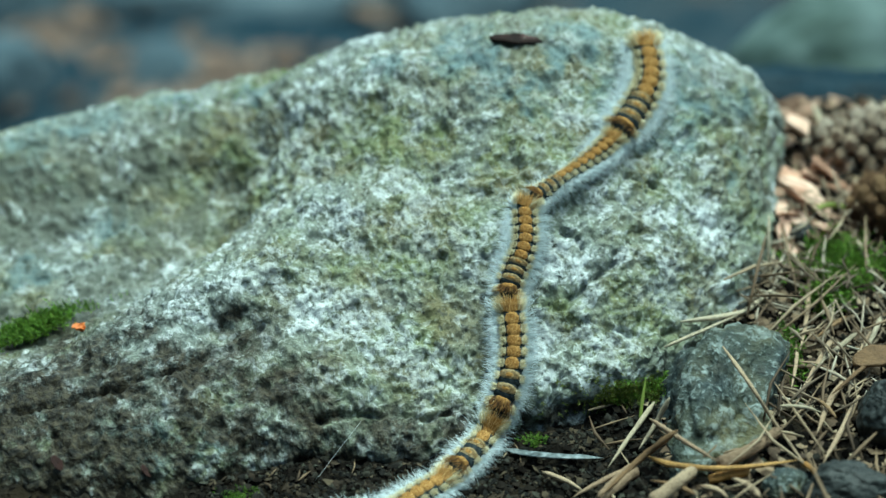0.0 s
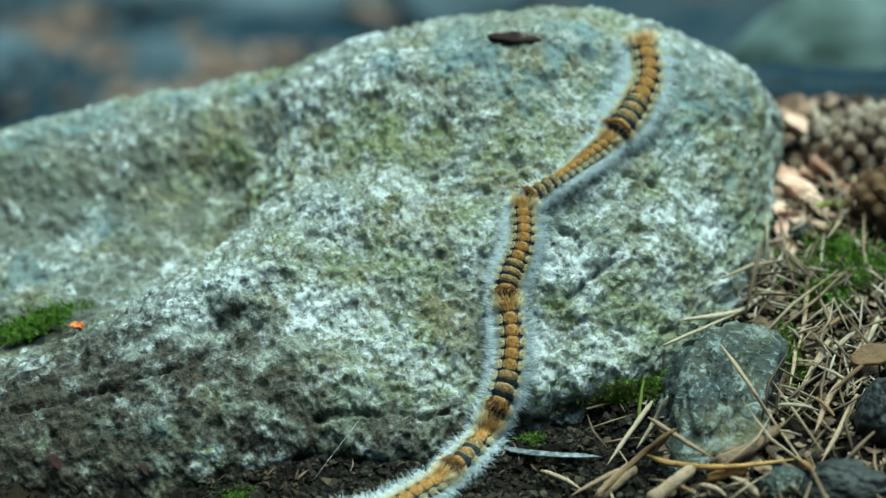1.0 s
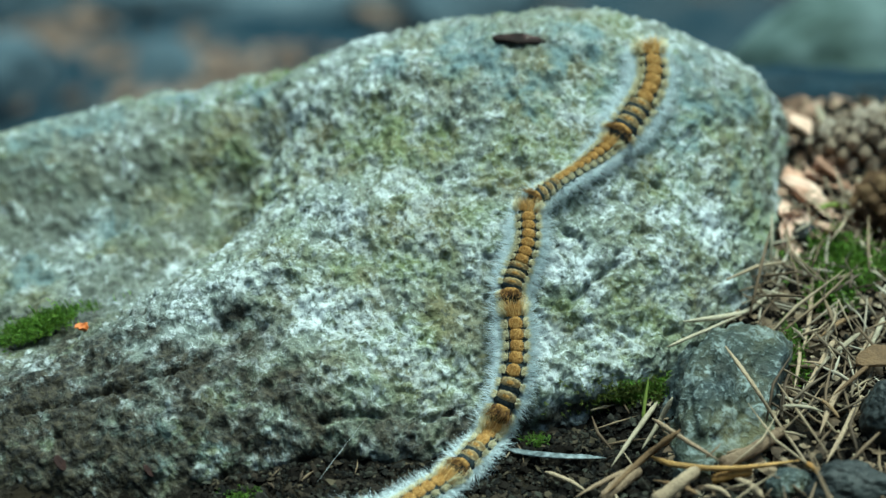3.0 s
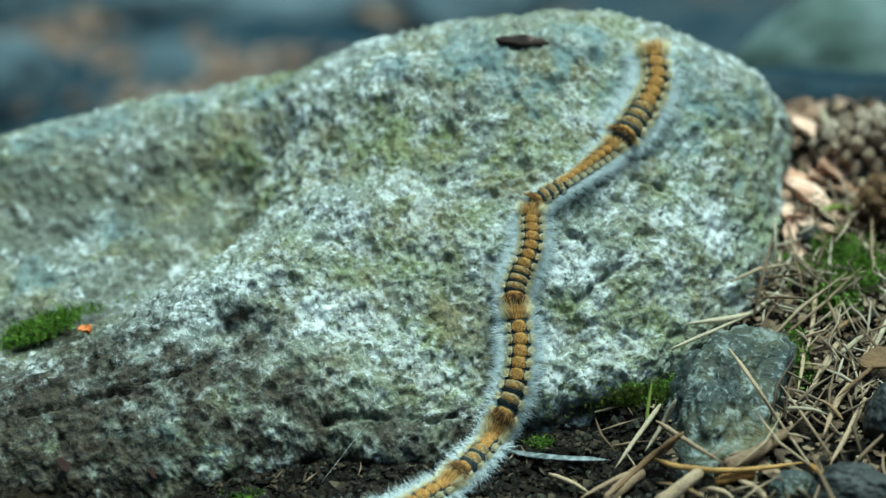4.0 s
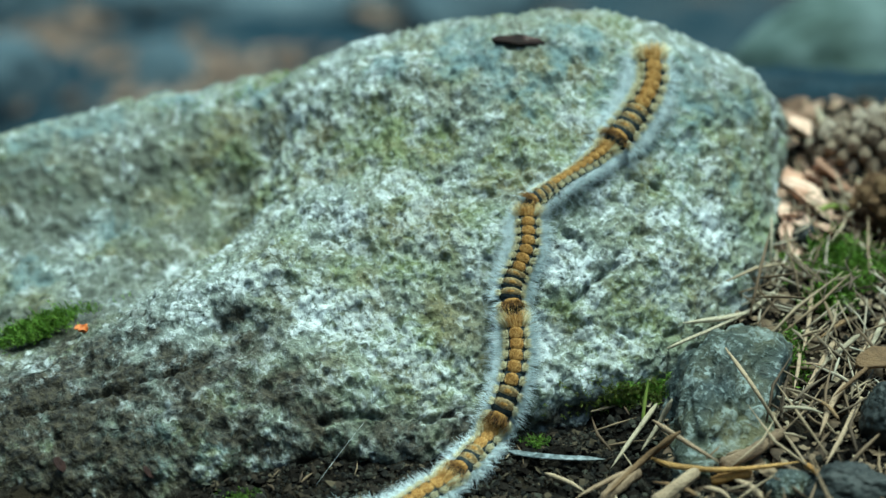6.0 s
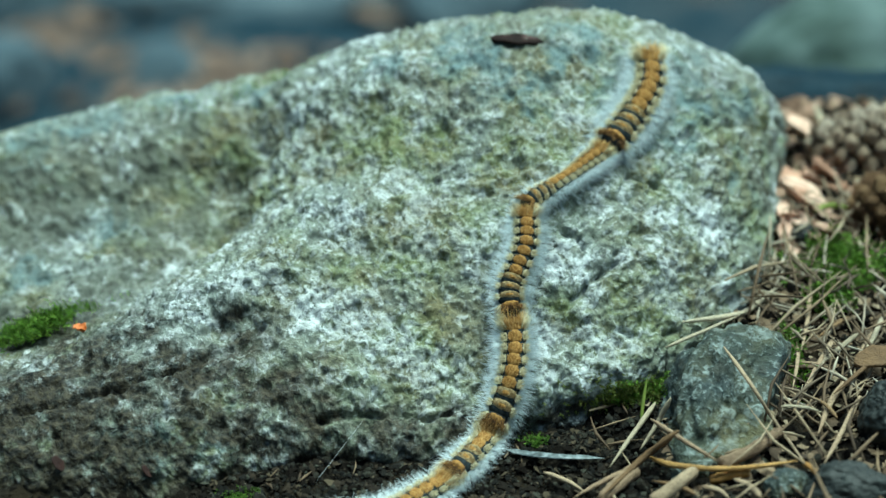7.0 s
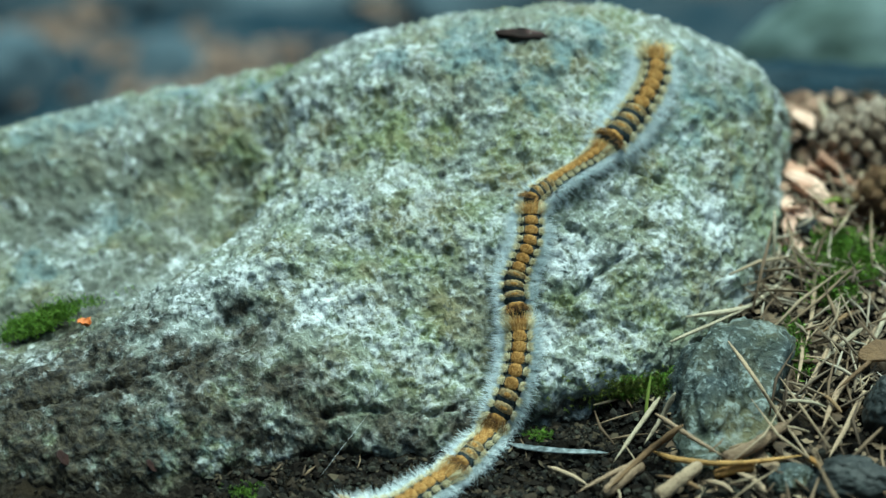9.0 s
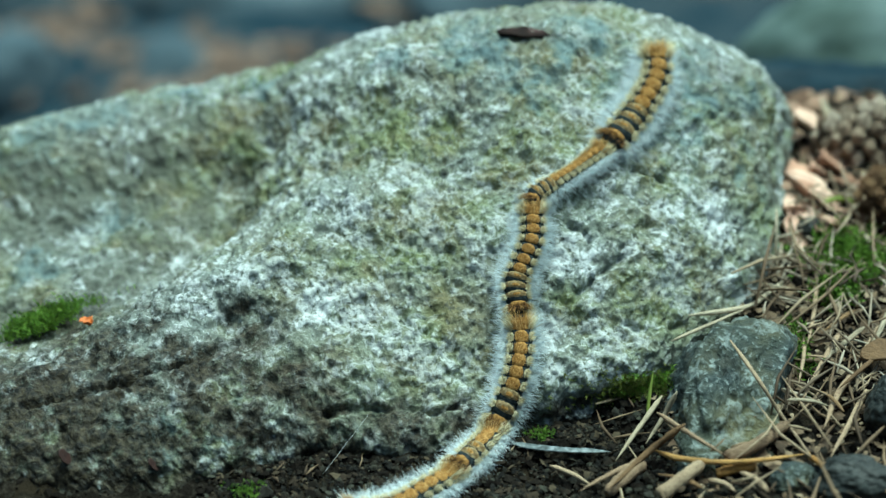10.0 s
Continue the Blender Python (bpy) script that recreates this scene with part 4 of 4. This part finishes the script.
leaf("dry_leaf", (0.1334, 0.6222, 0.0167), (0.0040, 0.0060, 0), (20, 5, 60), LEAF, dry, "leaf", 0.35, seed=24)
leaf("dry_leaf", (0.1304, 0.6702, 0.0127), (0.0050, 0.0070, 0), (40, 10, 95), LEAF, dry, "leaf", 0.35, seed=25)
leaf("dry_leaf", (0.1151, 0.5978, 0.0177), (0.0035, 0.0070, 0), (30, 25, 160), LEAF, dry, "leaf", 0.35, seed=26)
leaf("bark_chip", (0.1300, 0.5130, 0.0190), (0.0042, 0.0075, 0), (8, 6, -75), BROWN, "orange-brown bark chip resting on dry needles", "bark chip", 0.15, 0.0012, 7)
leaf("bark_flake", (0.0240, 0.6098, 0.0770), (0.0028, 0.0090, 0), (2, -2, 86), BARK, "dark bark flake with a pinkish top on the boulder", "bark flake", 0.12, 0.0010, 8, 0.2)
leaf("bud_scale", (-0.1120, 0.5294, 0.0184), (0.0016, 0.0021, 0), (25, 0, 60), SCRAP, "small bright orange bud scale on the boulder", "bud scale", 0.9, 0.0005, 9, 0.3)
leaf("bark_flake", (-0.0858, 0.4756, 0.0053), (0.0014, 0.0022, 0), (60, 0, 80), RED_FLAKE, "small reddish bark scrap stuck to the boulder", "bark flake", 0.2, 0.0004, 10)
leaf("bark_flake", (-0.1113, 0.4762, 0.0077), (0.0018, 0.0026, 0), (60, 0, 70), RED_FLAKE, "small reddish bark scrap stuck to the boulder", "bark flake", 0.2, 0.0004, 11)

# ---------------------------------------------------------------- pine cones


def scale_mesh(material):
    """One cone scale: a thick diamond shield with a knob, facing +z, its stalk below."""
    V = [(0, 0, 1.0)]
    for q in range(8):
        an = q * math.pi / 4
        V.append((0.34 * math.cos(an), 0.28 * math.sin(an), 0.72))
    for q in range(8):
        an = q * math.pi / 4
        k = 1.0 if q % 2 == 0 else 0.86
        V.append((1.0 * k * math.cos(an), 0.78 * k * math.sin(an), 0.22))
    for q in range(8):
        an = q * math.pi / 4
        V.append((0.55 * math.cos(an), 0.35 * math.sin(an), -1.1))
    Fc = [(0, 1 + q, 1 + (q + 1) % 8) for q in range(8)]
    for r in (0, 1):
        Fc += [(1 + 8 * r + q, 9 + 8 * r + q, 9 + 8 * r + (q + 1) % 8, 1 + 8 * r + (q + 1) % 8) for q in range(8)]
    return mesh_from("cone_scale", V, Fc, material, sharp=True)


SCALE = scale_mesh(CONE)
OLD_SCALE = scale_mesh(ROTTEN)


def pine_cone(at, rot, length, radius, label, seed, rows=11, scales=None):
    rng = random.Random(seed)
    ob = tagged(new("pine_cone"), label, "pine cone")
    ob.matrix_basis = pose(*at, *rot)
    bm = bmesh.new()
    bmesh.ops.create_uvsphere(bm, u_segments=20, v_segments=14, radius=1)
    for v in bm.verts:
        v.co = (v.co.x * radius * 0.72, v.co.y * radius * 0.72, v.co.z * length * 0.48)
    me = bpy.data.meshes.new("core")
    bm.to_mesh(me)
    bm.free()
    me.materials.append(CONE_DARK)
    part("core", me, ob, "dark cone core")
    count = rows * 6
    for i in range(count):
        u = (i + 0.5) / count
        z = (u - 0.5) * length * 0.92
        r = radius * (math.sin(math.pi * (0.10 + 0.84 * u ** 0.9)) ** 0.7)
        an = i * 2.39996
        out = Vector((math.cos(an), math.sin(an), 0.9 * (u - 0.42))).normalized()
        s = part("cone_scale", scales or SCALE, ob)
        size = radius * (0.40 - 0.13 * u) * (11 / rows) ** 0.5 * rng.uniform(0.9, 1.1)
        turn = out.to_track_quat("Z", "X").to_matrix().to_4x4()
        spin = Matrix.Rotation(math.pi / 2, 4, "Z")
        s.matrix_basis = Matrix.Translation((math.cos(an) * r * 0.9, math.sin(an) * r * 0.9, z)) @ turn @ spin @ Matrix.Rotation(rng.uniform(-0.15, 0.15), 4, "X") @ Matrix.Diagonal((size, size, size, 1))
    return ob


pine_cone((0.1520, 0.646, 0.0170), (78, 10, -78), 0.050, 0.0140, "weathered grey-brown pine cone lying behind dry leaves", 3, 15)
pine_cone((0.1560, 0.597, 0.0225), (70, 0, 62), 0.040, 0.0125, "dark brown rotting pine cone lying on the litter", 4, 15, OLD_SCALE)

# ---------------------------------------------------------------- moss, crumbs and loose straw


def settle(p):
    """Drops points on to the boulder or the ground."""
    for _ in range(8):
        p = p - footing_normal(p) * footing(p)[:, None] * 0.8
    return p


def moss(name, centre, spread, count, size, material, label, seed):
    rng = np.random.RandomState(seed)
    q = rng.normal(size=(count, 3)) * np.array(spread) * 0.5 + np.array(centre)
    q = settle(q)
    n = footing_normal(q)
    V, Fc = [], []
    for p, nn in zip(q, n):
        stem = Vector(nn) + Vector(rng.normal(size=3)) * 0.35
        stem.normalize()
        h = size * rng.uniform(0.6, 1.5)
        for k in range(7):
            b = Vector(p) + stem * h * (0.15 + 0.85 * k / 6)
            w = (stem * 0.7 + Vector(rng.normal(size=3)) * 0.7).normalized()
            s = w.orthogonal().normalized()
            ln = size * rng.uniform(0.35, 0.7)
            i = len(V)
            up = w.cross(s) * ln * 0.07
            V += [b, b + w * ln * 0.45 + s * ln * 0.16 + up, b + w * ln, b + w * ln * 0.45 - s * ln * 0.16 + up, b + w * ln * 0.45 - up]
            Fc += [(i, i + 1, i + 2, i + 3), (i, i + 4, i + 2, i + 1), (i, i + 3, i + 2, i + 4)]
    ob = new(name, mesh_from(name, [tuple(v) for v in V], Fc, material))
    return tagged(ob, label, "moss", kind="stuff")


moss("moss_patch", (-0.1283, 0.5386, 0.0100), (0.013, 0.007, 0.002), 520, 0.0034, MOSS, "bright green moss in a crease of the boulder", 1)
moss("moss_patch", (-0.1149, 0.5479, 0.0131), (0.008, 0.004, 0.002), 110, 0.0014, MOSS, "thin green moss film in a crease of the boulder", 2)
moss("moss_patch", (0.0556, 0.5110, 0.0086), (0.018, 0.005, 0.004), 380, 0.0021, DULL_MOSS, "olive moss under the foot of the boulder", 3)
moss("moss_patch", (0.0627, 0.5133, 0.0065), (0.012, 0.005, 0.004), 280, 0.0022, MOSS, "green moss between boulder and stone", 13)
moss("moss_patch", (0.129, 0.572, 0.016), (0.013, 0.015, 0.002), 520, 0.0042, MOSS, "green moss cushion among needles", 4)
moss("moss_patch", (0.122, 0.550, 0.015), (0.006, 0.007, 0.002), 140, 0.0040, MOSS, "small green moss tuft among needles", 5)
moss("moss_patch", (0.106, 0.522, 0.015), (0.004, 0.012, 0.002), 70, 0.0038, MOSS, "small green moss tuft beside the stone", 6)
moss("moss_patch", (0.027, 0.4945, 0.002), (0.004, 0.003, 0.001), 60, 0.0018, MOSS, "tiny green moss tuft on dark soil", 7)
moss("moss_patch", (-0.058, 0.4690, 0.002), (0.005, 0.003, 0.001), 60, 0.0018, MOSS, "tiny green moss tuft at the foot of the boulder", 8)
moss("moss_patch", (-0.074, 0.640, 0.05), (0.03, 0.006, 0.003), 120, 0.0012, MOSS, "thin green moss film on the boulder", 9)


FAR_LEAVES = ((-0.33, 1.73, 46), (-0.17, 1.71, 50), (-0.29, 1.78, 24))


def litter_spots(rng, count, x0, x1, y0, y1):
    x, y = rng.uniform(x0, x1, count), rng.uniform(y0, y1, count)
    z = ground_z(x, y)
    p = np.stack([x, y, z + 0.001], -1)
    return p[boulder_far(p) > 0.0008]


def crumbs(name, spots, lo, hi, rng, material, label, flat=0.7):
    """Small angular lumps, joined."""
    base = np.array([(1, 0, 0), (0, 1, 0), (-1, 0, 0), (0, -1, 0), (0, 0, 1), (0, 0, -1),
                     (.7, .7, .1), (-.7, .7, -.1), (-.7, -.7, .1), (.7, -.7, -.1)], float)
    tri = np.array([(0, 6, 4), (6, 1, 4), (1, 7, 4), (7, 2, 4), (2, 8, 4), (8, 3, 4), (3, 9, 4), (9, 0, 4),
                    (6, 0, 5), (1, 6, 5), (7, 1, 5), (2, 7, 5), (8, 2, 5), (3, 8, 5), (9, 3, 5), (0, 9, 5)])
    n = len(spots)
    size = lo * (hi / lo) ** (rng.uniform(size=n) ** 2)
    v = base[None] * rng.uniform(0.6, 1.25, (n, 10, 1)) * size[:, None, None] * np.stack([rng.uniform(0.7, 1.4, n), rng.uniform(0.7, 1.4, n), flat * rng.uniform(0.6, 1.2, n)], -1)[:, None]
    an = rng.uniform(0, 6.28, n)
    tl = rng.normal(0, 0.5, n)
    x, y, z = v[..., 0], v[..., 1], v[..., 2]
    y, z = y * np.cos(tl)[:, None] - z * np.sin(tl)[:, None], y * np.sin(tl)[:, None] + z * np.cos(tl)[:, None]
    x, y = x * np.cos(an)[:, None] - y * np.sin(an)[:, None], x * np.sin(an)[:, None] + y * np.cos(an)[:, None]
    v = np.stack([x, y, z], -1) + spots[:, None]
    f = (tri[None] + (np.arange(n) * 10)[:, None, None]).reshape(-1, 3)
    return tagged(new(name, mesh_from(name, v.reshape(-1, 3), f, material, sharp=True)), label, "soil", kind="stuff")


def straws(name, spots, lo, hi, thin, thick, rng, material, label, turn=(0, 3.14), lift=0.004):
    """Loose tapered bits of needle, joined."""
    n = len(spots)
    ln, rad = rng.uniform(lo, hi, n), rng.uniform(thin, thick, n)
    an, tl = rng.uniform(*turn, n), rng.normal(0, 0.16, n)
    d = np.stack([np.cos(an) * np.cos(tl), np.sin(an) * np.cos(tl), np.sin(tl)], -1)
    s = np.stack([-np.sin(an), np.cos(an), np.zeros(n)], -1)
    u = np.cross(d, s)
    mid = spots + np.stack([np.zeros(n), np.zeros(n), np.abs(tl) * ln * 0.5 + rng.uniform(0.0004, lift, n)], -1)
    bow = rng.normal(0, 0.05, n)
    v = []
    for k, (a, w) in enumerate(((-1, 0.5), (0, 1), (1, 0.15))):
        c = mid + d * (a * ln / 2)[:, None] + s * (bow * ln * (1 - a * a))[:, None]
        for q in range(5):
            v.append(c + s * (rad * w * math.cos(q * 1.2566))[:, None] + u * (rad * w * math.sin(q * 1.2566))[:, None])
    v = np.stack(v, 1).reshape(-1, 3)
    quad = np.concatenate([grid_faces(5, 3, True)])
    f = (quad[None] + (np.arange(n) * 15)[:, None, None]).reshape(-1, 4).tolist()
    ends = []
    for i in range(n):
        ends += [tuple(i * 15 + q for q in (4, 3, 2, 1, 0)), tuple(i * 15 + 10 + q for q in range(5))]
    return tagged(new(name, mesh_from(name, v, [tuple(q) for q in f] + ends, material)), label, "pine needles", kind="stuff")


def make_litter():
    rng = np.random.RandomState(12)
    crumbs("soil_crumbs", litter_spots(rng, 12000, -0.16, 0.19, 0.435, 0.70), 0.0004, 0.0022, rng, CRUMB, "dark soil crumbs and grit at the foot of the boulder")
    crumbs("soil_lumps", litter_spots(rng, 7000, -0.07, 0.085, 0.445, 0.515), 0.00025, 0.0013, rng, LUMP, "dark lumps of soil under the boulder", 0.8)
    crumbs("humus_flakes", litter_spots(rng, 1500, -0.07, 0.05, 0.445, 0.505), 0.0004, 0.0019, rng, HUMUS, "brown flakes of humus at the foot of the boulder", 0.35)
    crumbs("humus_flakes", litter_spots(rng, 1600, 0.085, 0.19, 0.46, 0.62), 0.0006, 0.0028, rng, MIXED, "grey-brown flakes of bark and leaf between the needles", 0.3)
    crumbs("bark_bits", litter_spots(rng, 1900, 0.06, 0.19, 0.435, 0.70), 0.0008, 0.0026, rng, MIXED, "small broken bark and straw bits", 0.35)
    straws("loose_needles", litter_spots(rng, 150, 0.085, 0.18, 0.435, 0.60), 0.016, 0.044, 0.0003, 0.0007, rng, MIXED, "loose heap of broken dry pine needles", (0.7, 2.2), 0.006)
    straws("loose_needles", litter_spots(rng, 330, 0.045, 0.18, 0.435, 0.68), 0.005, 0.016, 0.0002, 0.0006, rng, MIXED, "scattered short bits of dry needle")

    straws("loose_needles", litter_spots(rng, 420, 0.095, 0.19, 0.49, 0.62), 0.006, 0.022, 0.0003, 0.0007, rng, PALE_MIX, "matted pale bits of dry needle", (0.5, 2.6), 0.005)
    straws("loose_needles", litter_spots(rng, 24, -0.06, 0.03, 0.455, 0.50), 0.003, 0.008, 0.0002, 0.0005, rng, MIXED, "few short bits of dry needle on dark soil", (0, 3.14), 0.002)
    crumbs("leaf_fragments", litter_spots(rng, 260, 0.105, 0.16, 0.575, 0.70), 0.002, 0.0055, rng, RUSSET, "broken pinkish brown leaf fragments beside the boulder", 0.25)
    for x, y, n in FAR_LEAVES:
        q = np.stack([rng.normal(x, 0.05, n), rng.normal(y, 0.06, n), np.zeros(n)], -1)
        q[:, 2] = ground_z(q[:, 0], q[:, 1]) + 0.012
        tagged(crumbs("fallen_leaves", q, 0.012, 0.026, rng, BROWN_LEAF, "rusty fallen leaves on the ground far behind", 0.3), category="leaves")



make_litter()


def motions():
    times = [0.5 * i for i in range(21)]
    for c, ob, rings in crawlers:
        rows = [[] for _ in rings]
        base = []
        for t in times:
            tail = float(np.interp(t, CRAWL_T, CRAWL[c])) + 0.0006
            nose = float(np.interp(t, CRAWL_T, CRAWL[c + 1])) - 0.0004
            at = trail((tail + nose) / 2).translation
            base.append((t, Matrix.Translation(at)))
            for i in range(len(rings)):
                u = (i + 0.5) / (len(rings) - 0.6)
                wave = math.sin(2 * math.pi * (1.3 * u - 0.32 * t + 0.37 * c))
                m = trail(tail + (nose - tail) * min(u + 0.010 * wave, 1.0), 0.00022 * wave)
                if i == len(rings) - 1:
                    m = m @ pose(0, 0, -0.0012, -25, 0, 0)
                rows[i].append((t, Matrix.Translation(-at) @ m))
        walk(ob, base)
        for ring, r in zip(rings, rows):
            walk(ring, r)


motions()
